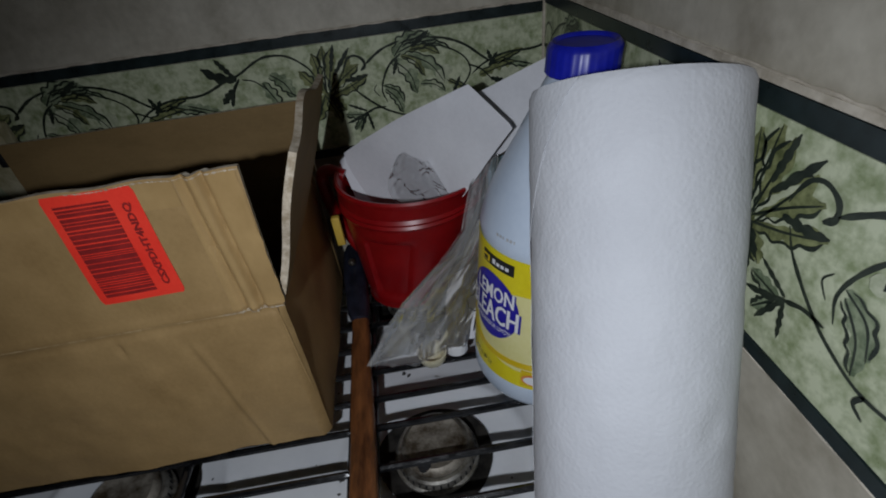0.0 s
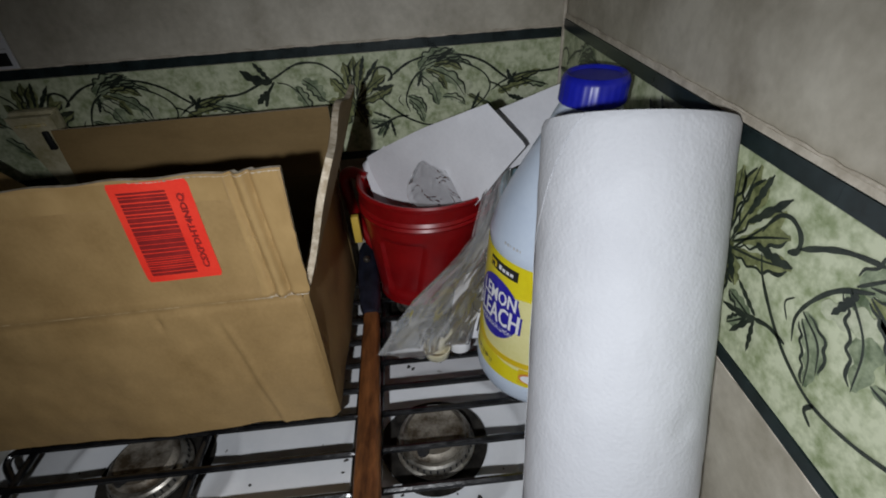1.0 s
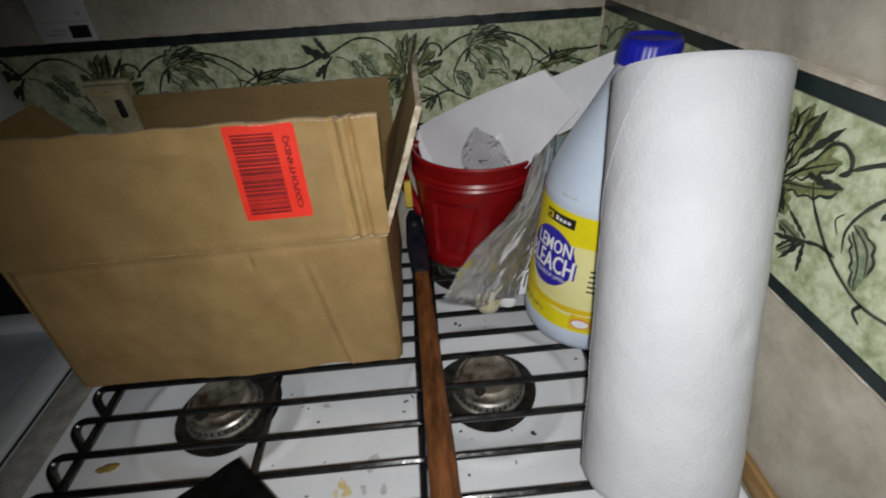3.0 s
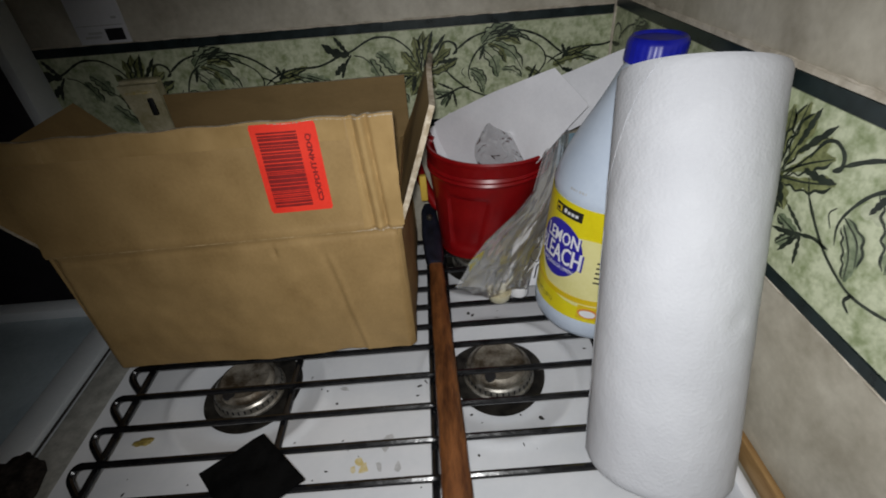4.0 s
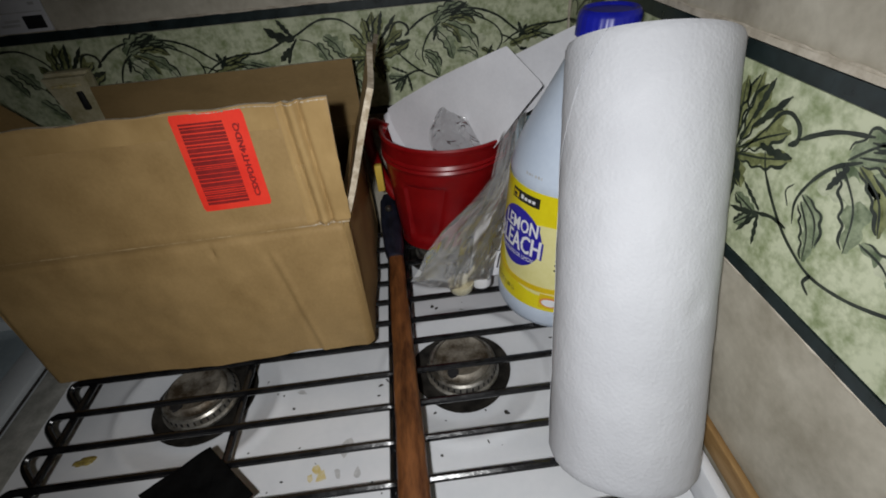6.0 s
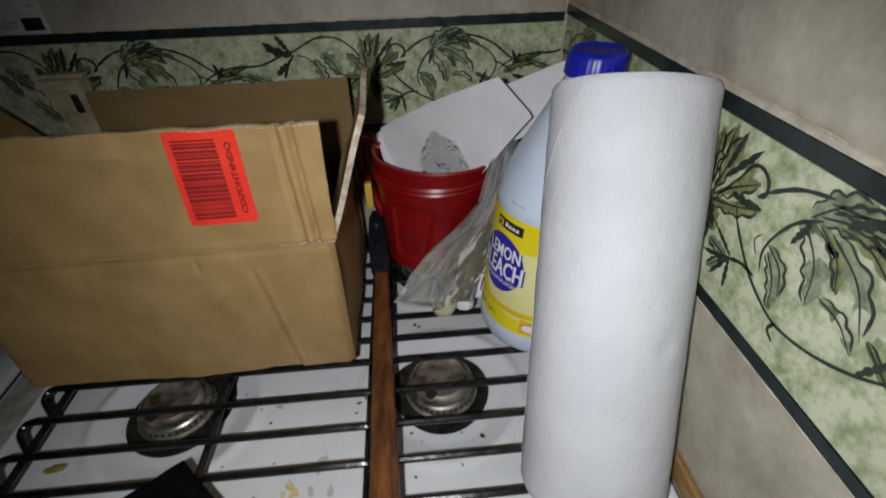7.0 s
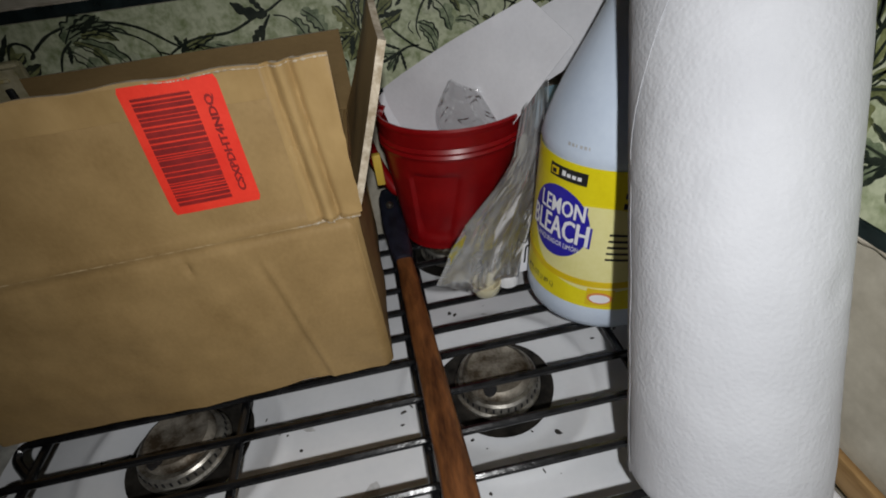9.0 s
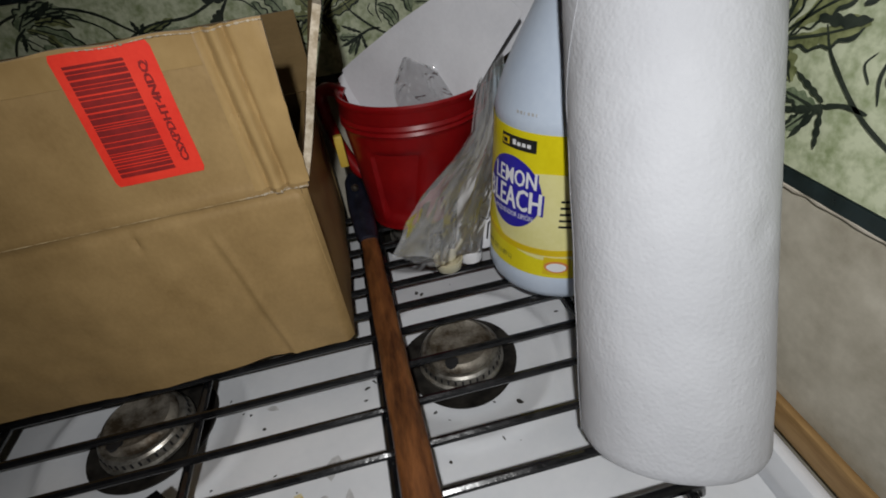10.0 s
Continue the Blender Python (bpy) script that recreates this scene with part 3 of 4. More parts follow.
def burner(bx, by, index):
    """Burnt drip pan, fluted aluminium head with slots, and a stained cap."""
    flat = lambda z: (bx, by)
    lop = (lambda a, z: 1 + 0.14 * max(0, math.cos(a - 0.7)) ** 3) if index == 1 else (lambda a, z: 1 + 0.02 * math.sin(3 * a) + 0.10 * max(0, math.cos(a - 2.9)) ** 6)
    pan = part("drip_pan", lathe([(0.001, -0.0035), (0.020, -0.0035), (0.034, -0.0025), (0.0395, -0.0012), (0.0405, -0.0006), (0.0395, -0.003)], flat, 44, shape=lop), PAN, stove, "burnt black drip pan")
    head = lathe([(0.001, 0.0), (0.0285, 0.0), (0.0305, 0.002), (0.0305, 0.004), (0.0285, 0.005), (0.0280, 0.0115), (0.0265, 0.013), (0.0255, 0.0125), (0.001, 0.0125)], flat, 48)
    hd = part("burner_head", head, ALU, stove, "dull aluminium burner head")
    part("burner_cap", lathe([(0.001, 0.0128), (0.0238, 0.0128), (0.0242, 0.0145), (0.0232, 0.0172), (0.0205, 0.0188), (0.0195, 0.0181), (0.012, 0.0170), (0.001, 0.0167)], flat, 48), ALU_TOP, hd, "stained flat burner cap")
    part("port", lathe([(0.001, 0.0150), (0.0046, 0.0150), (0.0046, 0.0196), (0.001, 0.0198)], lambda z: (bx - 0.009, by - 0.0165), 18), DARK, hd, "small dark hole")
    slots = bmesh.new()
    for k in range(36):
        a = 2 * math.pi * k / 36
        one = block((-0.0006, -0.0004, 0.0066), (0.0006, 0.0004, 0.0102))
        bmesh.ops.transform(one, matrix=Matrix.Translation((bx + 0.0283 * math.cos(a), by + 0.0283 * math.sin(a), 0)) @ Matrix.Rotation(a + math.pi / 2, 4, "Z"), verts=one.verts)
        merge(slots, one)
    part("slot_ring", slots, DARK, hd, "ring of dark gas slots", smooth=0)


for index, (bx, by) in enumerate(BURNERS):
    burner(bx, by, index)

# grates: parallel wires that curl down at their ends onto a lower rail
BAR_Y = [-0.432, -0.404, -0.376, -0.348, -0.320, -0.292, -0.263, -0.233, -0.209, -0.183, -0.157, -0.130, -0.103, -0.076]
WIRE_Z, WIRE_R = 0.0345, 0.0026


def grate(name, xa, xb, rails, loops_left, base):
    g = thing(name, base, "black enamelled wire grate resting on the cooktop", "grate", group="stove grates")
    for y in BAR_Y:
        pts = []
        if loops_left:
            pts += [(xa + 0.010, y - 0.0225, WIRE_Z - 0.0055), (xa + 0.004, y - 0.0170, WIRE_Z - 0.0050), (xa - 0.0035, y - 0.0085, WIRE_Z - 0.0030), (xa - 0.0035, y - 0.0025, WIRE_Z - 0.0010), (xa + 0.001, y, WIRE_Z)]
        else:
            pts += [(xa, y, WIRE_Z - 0.008), (xa + 0.002, y, WIRE_Z - 0.002)]
        pts += [(xa + 0.010, y, WIRE_Z), ((2 * xa + xb) / 3, y, WIRE_Z), ((xa + 2 * xb) / 3, y, WIRE_Z), (xb - 0.008, y, WIRE_Z)]
        pts += [(xb - 0.002, y, WIRE_Z - 0.002), (xb, y, WIRE_Z - 0.009)]
        part("wire", tube(catmull(pts, 4), WIRE_R, 8), WIRE, g)
    for x in rails:
        part("rail", tube([(x, BAR_Y[0] - 0.004, WIRE_Z - 0.0055), (x, BAR_Y[-1] + 0.004, WIRE_Z - 0.0055)], 0.0028, 8), WIRE, g)
        for y in (BAR_Y[1], BAR_Y[-2]):
            part("foot", tube([(x, y + 0.01, WIRE_Z - 0.005), (x, y + 0.01, 0.002)], 0.003, 8), WIRE, g)
    return g


grate("grate", -0.456, -0.2015, (-0.447, -0.320, -0.2062), True, (-0.33, -0.25, 0.0))
grate("grate", -0.1945, -0.062, (-0.190, -0.068), False, (-0.13, -0.25, 0.0))


# chips, scuffs and grease on the enamel
def fleck(bm, x, y, size, rnd, stretch=1.0):
    a0 = rnd.uniform(0, math.pi)
    n = 7
    vs = []
    for k in range(n):
        a = 2 * math.pi * k / n
        r = size * rnd.uniform(0.5, 1.2)
        px, py = r * math.cos(a) * stretch, r * math.sin(a)
        qx, qy = x + px * math.cos(a0) - py * math.sin(a0), y + px * math.sin(a0) + py * math.cos(a0)
        vs.append(bm.verts.new((qx, qy, top_height(qx, qy) + 0.0003 + 0.00004 * (len(bm.verts) // n % 12))))
    bm.faces.new(vs)


rnd = random.Random(5)
chips, scuffs, grease = bmesh.new(), bmesh.new(), bmesh.new()
for x, y, s, st in ((-0.121, -0.284, 0.0020, 1.5), (-0.219, -0.247, 0.0014, 2.0), (-0.221, -0.256, 0.0009, 2.5), (-0.170, -0.160, 0.0018, 1.8), (-0.166, -0.163, 0.0015, 1.5),
                    (-0.290, -0.258, 0.0016, 1.3), (-0.068, -0.218, 0.0013, 1.5), (-0.214, -0.243, 0.0012, 2.0), (-0.300, -0.245, 0.0011, 1.0), (-0.305, -0.243, 0.0010, 1.0)):
    fleck(chips, x, y, s, rnd, st)
for _ in range(70):
    fleck(chips, rnd.uniform(X0 + 0.02, X1 - 0.04), rnd.uniform(-0.40, -0.12), rnd.uniform(0.0004, 0.0011), rnd, rnd.uniform(1, 2))
for x, y, s, st in ((-0.245, -0.298, 0.005, 2.0), (-0.142, -0.170, 0.002, 2.0), (-0.150, -0.300, 0.003, 1.5), (-0.2, -0.30, 0.002, 1.5), (-0.285, -0.243, 0.003, 1.4), (-0.250, -0.317, 0.0028, 1.6), (-0.236, -0.319, 0.0036, 1.8)):
    fleck(scuffs, x, y, s, rnd, st)
for x, y, s, st in ((-0.266, -0.312, 0.0036, 1.3), (-0.262, -0.317, 0.0042, 1.2), (-0.270, -0.318, 0.003, 1.2)):
    fleck(grease, x, y, s, rnd, st)
part("chips", chips, CHIP, stove, "scattered black enamel chips", smooth=0, kind="stuff")
part("scuffs", scuffs, SCUFF, stove, "grey scuffs", smooth=0, kind="stuff")
part("grease_spots", grease, GREASE, stove, "yellowish grease spots", smooth=0, kind="stuff")


# ---- the cardboard box with raised flaps ----
GZ = WIRE_Z + WIRE_R + 0.0004
carton = thing("cardboard_box", (-0.345, -0.145, GZ), "brown corrugated cardboard box with its flaps standing open on the stove", "box")
BXL, BXR, BYF, BYB, FOLD = -0.474, -0.2185, -0.2335, -0.058, 0.154
T = 0.0028


def front_face(u, v):
    x = BXL + (BXR - BXL) * u
    z = GZ + (FOLD - GZ) * v + (0.0030 * math.exp(-((u - 0.78) / 0.05) ** 2) + 0.0012 * math.sin(9 * u)) * (1 - v) ** 6
    y = BYF + 0.0045 * v + wobble((x, 0, z), 22, 0.0016) * min(1, 12 * (1 - v)) + wobble((x, 3, z), 70, 0.0005) * min(1, 12 * (1 - v))
    y -= 0.0012 * math.exp(-((x + 0.276 - 0.018 * (1 - v)) / 0.0022) ** 2) * min(1, max(0, (0.9 - v) / 0.1))
    y += 0.0007 * math.exp(-((x + 0.2795 - 0.018 * (1 - v)) / 0.003) ** 2) * min(1, max(0, (0.9 - v) / 0.1))
    y += 0.0014 * math.exp(-((x + 0.3125 - 0.006 * (1 - v)) / 0.0016) ** 2) * math.exp(-((v - 0.90) / 0.05) ** 2)
    y += 0.0010 * math.exp(-((v - 0.985 + 0.03 * (1 - u)) / 0.02) ** 2)
    z -= 0.0035 * v * (1 - u)
    y += 0.006 * max(0, (0.03 - u) / 0.03) ** 2 + 0.005 * max(0, (u - 0.975) / 0.025) ** 2
    return (x, y, z)


part("front_panel", sheet(front_face, 170, 60, T, back_slot=1, edge_slot=2), (CARD, CARD_DARK, CARD_EDGE), carton)
part("back_panel", sheet(lambda u, v: (BXR + (BXL - BXR) * u, BYB, GZ + (FOLD - GZ) * v), 10, 6, T, back_slot=1), (CARD, CARD_DARK), carton)
part("side_panel", sheet(lambda u, v: (BXR - 0.003 * v + wobble((0, u, v), 3, 0.002), BYF + 0.005 + (BYB - BYF - 0.008) * u, GZ + (FOLD - GZ) * v), 14, 10, T, back_slot=1), (CARD, CARD_DARK), carton)
part("side_panel", sheet(lambda u, v: (BXL + 0.001, BYB - 0.003 + (BYF - BYB + 0.008) * u, GZ + (FOLD - GZ) * v), 10, 6, T, back_slot=1), (CARD, CARD_DARK), carton)
part("bottom_panel", block((BXL + 0.003, BYF + 0.004, GZ), (BXR - 0.003, BYB - 0.003, GZ + T)), CARD_DARK, carton)


def front_flap(u, v):
    x0, x1 = BXL, -0.2165 + 0.0025 * v
    x = x0 + (x1 - x0) * u
    z = FOLD + 0.0823 * v - 0.0035 * (1 - v) * (1 - u) + 0.0006 * math.sin(40 * u) * v
    y = -0.2290 + 0.0030 * v + wobble((x, 1, z), 20, 0.0014, 3) * min(1, 10 * v)
    for c, d in ((-0.2405, 0.0013), (-0.2315, 0.0016)):
        y += 1.9 * d * math.exp(-((x - c - 0.004 * (1 - v)) / 0.0017) ** 2)
    y -= 0.0016 * math.exp(-((x + 0.236 - 0.004 * (1 - v)) / 0.0022) ** 2)
    y -= 0.0012 * math.exp(-((v - 0.04) / 0.035) ** 2)
    return (x, y, z)


flap = part("front_flap", sheet(front_flap, 140, 26, T, back_slot=1, edge_slot=2), (CARD, CARD_DARK, CARD_EDGE), carton)


def wear(along, width, seed):
    """A ragged pale scuff along a crease."""
    bm = bmesh.new()
    rr = random.Random(seed)
    prev = None
    for k in range(121):
        p = along(k / 120)
        w = width * max(0.08, rr.uniform(-0.4, 1.0) * (0.6 + 0.5 * noise.noise(Vector((k * 0.12, seed, 0)))))
        pair = (bm.verts.new((p[0], p[1], p[2] + w)), bm.verts.new((p[0], p[1], p[2] - w)))
        if prev:
            bm.faces.new((prev[0], prev[1], pair[1], pair[0]))
        prev = pair
    return bm


def crease_line(t):
    q = front_flap(t, 0.012)
    return (q[0], q[1] - 0.0005, q[2])


part("worn_crease", wear(crease_line, 0.0006, 3), CARD_WORN, carton, "pale scuffed crease", smooth=0)


def corner_crease(t):
    return crease_line(0.87 + 0.13 * t)


def flap_rim(t):
    q = front_flap(0.70 + 0.30 * t, 0.988)
    return (q[0], q[1] - 0.0011, q[2])


part("worn_crease", wear(corner_crease, 0.0013, 8), CARD_EDGE, carton, "pale torn paper at the corner", smooth=0)
part("worn_rim", wear(flap_rim, 0.0009, 12), CARD_EDGE, carton, "pale torn paper along the flap's rim", smooth=0)


def right_flap(u, v):
    a = quad((-0.2165, -0.226, FOLD + 0.001), (-0.2165, -0.062, FOLD + 0.001), (-0.186, -0.085, 0.236), (-0.187, -0.224, 0.236))(u, v)
    a.x += wobble(a, 18, 0.002, 5) + 0.001 * math.sin(math.pi * v)
    a.z += 0.010 * math.exp(-((u - 0.45) / 0.2) ** 2) * v
    a.y += 0.006 * v * (1 - u) * math.sin(7 * v)
    return a


part("side_flap", sheet(right_flap, 30, 20, 0.0038, back_slot=1, edge_slot=2), (CARD_DARK, CARD, CARD_EDGE), carton, "worn flap with a frayed pale edge")
part("back_flap", sheet(lambda u, v: Vector((BXR + 0.005 + (-0.444 - BXR) * u, BYB - 0.002 + 0.002 * v + wobble((u, v, 0), 4, 0.002), FOLD + 0.001 + (0.059 - 0.001 * u) * v)), 20, 10, T, back_slot=1, edge_slot=2), (CARD, CARD_DARK, CARD_EDGE), carton)
part("side_flap", sheet(quad((BXL, -0.062, FOLD + 0.001), (BXL, -0.226, FOLD + 0.001), (-0.520, -0.226, 0.208), (-0.517, -0.072, 0.214)), 12, 10, T, back_slot=1, edge_slot=2), (CARD_DARK, CARD, CARD_EDGE), carton)


# the red sticker on the raised front flap
def on_flap(x, z, lift):
    v = (z - FOLD) / 0.0823
    u = (x - BXL) / (-0.2165 + 0.0025 * v - BXL)
    p = front_flap(u, v)
    return (x, p[1] - lift, z)


def rounded(x0, x1, z0, z1, r, fn, nx=10, nz=12):
    """A sticker with rounded corners, laid on fn(x, z)."""
    bm = bmesh.new()
    rows = []
    for j in range(nz + 1):
        z = z0 + (z1 - z0) * j / nz
        e = min(z - z0, z1 - z)
        inset = 0 if e > r else r - math.sqrt(max(0, r * r - (r - e) ** 2))
        rows.append([bm.verts.new(fn(x0 + inset + (x1 - x0 - 2 * inset) * i / nx, z)) for i in range(nx + 1)])
    for a, b in zip(rows, rows[1:]):
        for i in range(nx):
            bm.faces.new((a[i], a[i + 1], b[i + 1], b[i]))
    return bm


def tape_patch(x0, x1, z0, z1, lift, ragged, seed, nx=30, nz=26):
    """A strip of tape pressed on the flap, with torn edges on the right and below."""
    def fn(u, v):
        x = x0 + (x1 - x0) * u + ragged * noise.noise(Vector((seed, v * 9, 0))) * u
        z = z1 + (z0 - z1) * v + ragged * noise.noise(Vector((u * 7, seed, 2))) * v
        return on_flap(x, z, lift + 0.0004 * max(0.0, noise.noise(Vector((u * 5, v * 11, seed)))))
    return film_sheet(fn, nx, nz)


part("tape", tape_patch(-0.2435, -0.2152, FOLD + 0.0035, 0.2362, 0.0006, 0.0012, 4.0), TAPE, flap, "glossy torn packing tape along the edge", smooth=60)
part("tape", tape_patch(-0.4735, -0.2445, 0.2215, 0.2352, 0.0003, 0.0006, 9.0, 80, 8), TAPE, flap, "strip of brown packing tape along the rim", smooth=60)

sticker = part("sticker", rounded(-0.3045, -0.2625, 0.1738, 0.2352, 0.0010, lambda x, z: on_flap(x, z, 0.0005), 14, 26), LABEL_RED, flap, "fluorescent red barcode sticker")
bars = bmesh.new()
rnd = random.Random(11)
z = 0.1782
while z < 0.2305:
    w = rnd.choice((0.0007, 0.0008, 0.0012, 0.0019, 0.0026, 0.0013))
    merge(bars, rounded(-0.3005, -0.2752, z, min(z + w, 0.2312), 0.0001, lambda x, zz: on_flap(x, zz, 0.0009), 10, 2))
    z += w + rnd.choice((0.0004, 0.0005, 0.0008, 0.0006))
pts, faces, wide = letters("CSXPDHT4NDQ", 0.0033, 0.9, 0.022)
stretch = 0.047 / wide
for k in range(2):
    place_flat(bars, [(-0.2672 - py, 0.1805 + px * stretch + 0.0003 * k) for px, py in pts], faces, lambda x, zz: on_flap(x, zz, 0.0009 + 0.00005 * k))
BARS = part("sticker_print", bars, LABEL_INK, carton, "dark barcode and code letters", smooth=0)

# ---- wooden stick with a dark end ----
stick = thing("wooden_stick", (-0.195, -0.28, GZ), "worn reddish brown wooden stick lying across the grates", "stick")


def rod(rows, sides=16):
    """A squarish rounded bar through rows of (x, y, z, half width, half height)."""
    bm = bmesh.new()
    rings = []
    for x, y, z, w, h in rows:
        ring = []
        for k in range(sides):
            a = 2 * math.pi * k / sides
            c, s = math.cos(a), math.sin(a)
            ring.append(bm.verts.new((x + w * math.copysign(abs(c) ** 0.55, c), y, z + h * math.copysign(abs(s) ** 0.55, s))))
        rings.append(ring)
    for a, b in zip(rings, rings[1:]):
        for k in range(sides):
            bm.faces.new((a[k], a[(k + 1) % sides], b[(k + 1) % sides], b[k]))
    bm.faces.new(rings[0])
    bm.faces.new(rings[-1][::-1])
    return bm


rows = []
for k in range(25):
    t = k / 24
    y = -0.47 + 0.335 * t
    hw = 0.0108 - 0.0036 * t
    rows.append((-0.1895 - 0.009 * t + wobble((0, y, 0), 30, 0.0006), y, GZ + 0.0062, hw + wobble((1, y, 0), 60, 0.0004), 0.006))
part("shaft", rod(rows), WOOD, stick)
part("ferrule", rod([(-0.1985, -0.1345, GZ + 0.0075, 0.0066, 0.007), (-0.1995, -0.125, GZ + 0.009, 0.0095, 0.008), (-0.2015, -0.09, GZ + 0.016, 0.0105, 0.010), (-0.203, -0.062, GZ + 0.024, 0.0085, 0.009), (-0.2035, -0.052, GZ + 0.027, 0.005, 0.006)]), NAVY, stick, "dark blue-black plastic end")
part("rivet", lathe([(0.001, 0.0672), (0.0030, 0.0672), (0.0034, 0.0705), (0.0022, 0.0718), (0.001, 0.072)], lambda z: (-0.202, -0.080), 14), ALU, stick, "small metal rivet")

# ---- red jug ----
jug = thing("red_jug", (-0.150, -0.083, GZ), "red moulded plastic jug stuffed with papers", "jug")


def jug_centre(z):
    t = (z - GZ) / (0.153 - GZ)
    return (-0.154 + 0.0205 * t, -0.084 + 0.011 * t)


def jug_shape(a, z):
    d = (a + math.pi * 0.64 + math.pi) % (2 * math.pi) - math.pi
    s = 1.0
    t = (z - GZ) / (0.153 - GZ)
    if 0.08 < t < 0.68:
        k = max(0.0, min(1.0, (0.40 - abs(d)) / 0.06)) * max(0.0, min(1.0, (t - 0.08) / 0.06)) * max(0.0, min(1.0, (0.68 - t) / 0.06))
        s -= 0.085 * k
    return s


profile = [(0.001, GZ), (0.034, GZ), (0.0375, GZ + 0.002)]
for k in range(31):
    t = k / 30
    profile.append((0.0372 + 0.0228 * t, GZ + 0.004 + (0.128 - GZ - 0.004) * t))
profile += [(0.0622, 0.1300), (0.0612, 0.1322), (0.0627, 0.1345), (0.0615, 0.1372), (0.0632, 0.1395), (0.0628, 0.146), (0.0648, 0.1485), (0.0660, 0.1515), (0.0650, 0.1532), (0.0628, 0.1525), (0.0605, 0.146), (0.0565, 0.125), (0.034, GZ + 0.006), (0.001, GZ + 0.005)]
part("body", lathe(profile, jug_centre, 96, shape=jug_shape), RED, jug, smooth=50)
part("handle", tube(catmull([(-0.192, -0.062, 0.147), (-0.205, -0.058, 0.152), (-0.212, -0.056, 0.143), (-0.208, -0.060, 0.110), (-0.196, -0.066, 0.080), (-0.188, -0.070, 0.074)], 6), 0.0055, 10), RED, jug, "curved red handle")

# papers in the jug
def front_paper(u, v):
    low, right, top_r = Vector((-0.110, -0.118, 0.128)), Vector((-0.067, -0.151, 0.204)), Vector((-0.091, -0.133, 0.229))
    side = low.lerp(right, v / 0.7) if v < 0.7 else right.lerp(top_r, (v - 0.7) / 0.3)
    p = Vector((-0.182, -0.062, 0.106)).lerp(Vector((-0.189, -0.056, 0.164)), v).lerp(side, u)
    p.y += 0.006 * math.sin(math.pi * u) * (1 - 0.6 * v) + wobble(p, 20, 0.003, 9)
    p.z += 0.003 * math.sin(math.pi * u) * v
    return p


solo("paper_sheet", sheet(front_paper, 40, 26, 0.0003), PAPER, (-0.14, -0.1, 0.12), "curled plain white paper sheet sticking out of the jug", "paper", group="papers in the jug", smooth=80)


def rear_paper(u, v):
    p = quad((-0.120, -0.066, 0.120), (-0.034, -0.134, 0.196), (-0.032, -0.131, 0.2400), (-0.130, -0.060, 0.180))(u, v)
    p.y += wobble(p, 18, 0.004, 4)
    return p


solo("paper_sheet", sheet(rear_paper, 30, 20, 0.0003), PAPER, (-0.09, -0.08, 0.13), "plain white paper sheet behind the first one", "paper", group="papers in the jug", smooth=80)


def side_paper(u, v):
    p = quad((-0.184, -0.070, 0.115), (-0.165, -0.070, 0.115), (-0.172, -0.050, 0.172), (-0.194, -0.056, 0.158))(u, v)
    p.y += wobble(p, 25, 0.004, 7)
    return p


solo("paper_scrap", sheet(side_paper, 14, 14, 0.0003), PAPER, (-0.17, -0.08, 0.115), "small torn white paper scrap in the jug", "paper", group="papers in the jug", smooth=80)


# ---- clear bag, measuring spoon, cap and wrapper between the jug and the bottle ----
def bag_rows(v, rows):
    k = min(int(v * (len(rows) - 1)), len(rows) - 2)
    t = v * (len(rows) - 1) - k
    t = t * t * (3 - 2 * t) * 0.5 + t * 0.5
    a0, a1 = rows[k]
    b0, b1 = rows[k + 1]
    return Vector(a0).lerp(Vector(b0), t), Vector(a1).lerp(Vector(b1), t)


def bag_side(depth, seed):
    rows = [((-0.092, -0.126, 0.168), (-0.071, -0.118, 0.172)), ((-0.1085, -0.150, 0.130), (-0.076, -0.136, 0.134)),
            ((-0.128, -0.176, 0.125), (-0.0846, -0.150, 0.109)), ((-0.156, -0.203, 0.117), (-0.099, -0.163, 0.084)),
            ((-0.170, -0.216, 0.107), (-0.1085, -0.172, 0.060)), ((-0.181, -0.228, 0.095), (-0.1145, -0.180, 0.045))]

    def fn(u, v):
        a, b = bag_rows(v, rows)
        p = a.lerp(b, u)
        p += Vector((0.004, 0.010, -0.016)) * max(0.0, math.sin(math.pi * min(1, u * 1.25))) ** 2 * v ** 5
        p += Vector((0.004, 0.004, -0.004)) * noise.noise(Vector((u * 6, seed, 1))) * v ** 3
        q = Vector((u * 2.2 + 0.9 * v, v * 2.0 - 0.5 * u, seed))
        w = 0.30 + 0.70 * v
        fold = w * (0.0085 * (1 - abs(noise.noise(q)) * 2.4) + 0.0035 * (1 - abs(noise.noise(q * 2.1 + Vector((3, 1, 0)))) * 2.2)) + 0.0022 * (1 - abs(noise.noise(q * 4.3 + Vector((1, 5, 0)))) * 2.2) * w + 0.0006 * noise.noise(q * 9.0)
        bulge = 0.010 * math.sin(math.pi * u) * depth
        n = Vector((-0.35, -0.8, 0.45)).normalized()
        return p + n * (bulge + fold - 0.006)
    return fn


bag = thing("plastic_bag", (-0.14, -0.19, 0.045), "crumpled clear plastic bag hanging from the jug", "bag")
part("front_film", film_sheet(bag_side(1.0, 2.0), 100, 130), FILM, bag, smooth=22)
part("back_film", film_sheet(bag_side(-0.6, 6.0), 50, 60), FILM, bag, smooth=50)


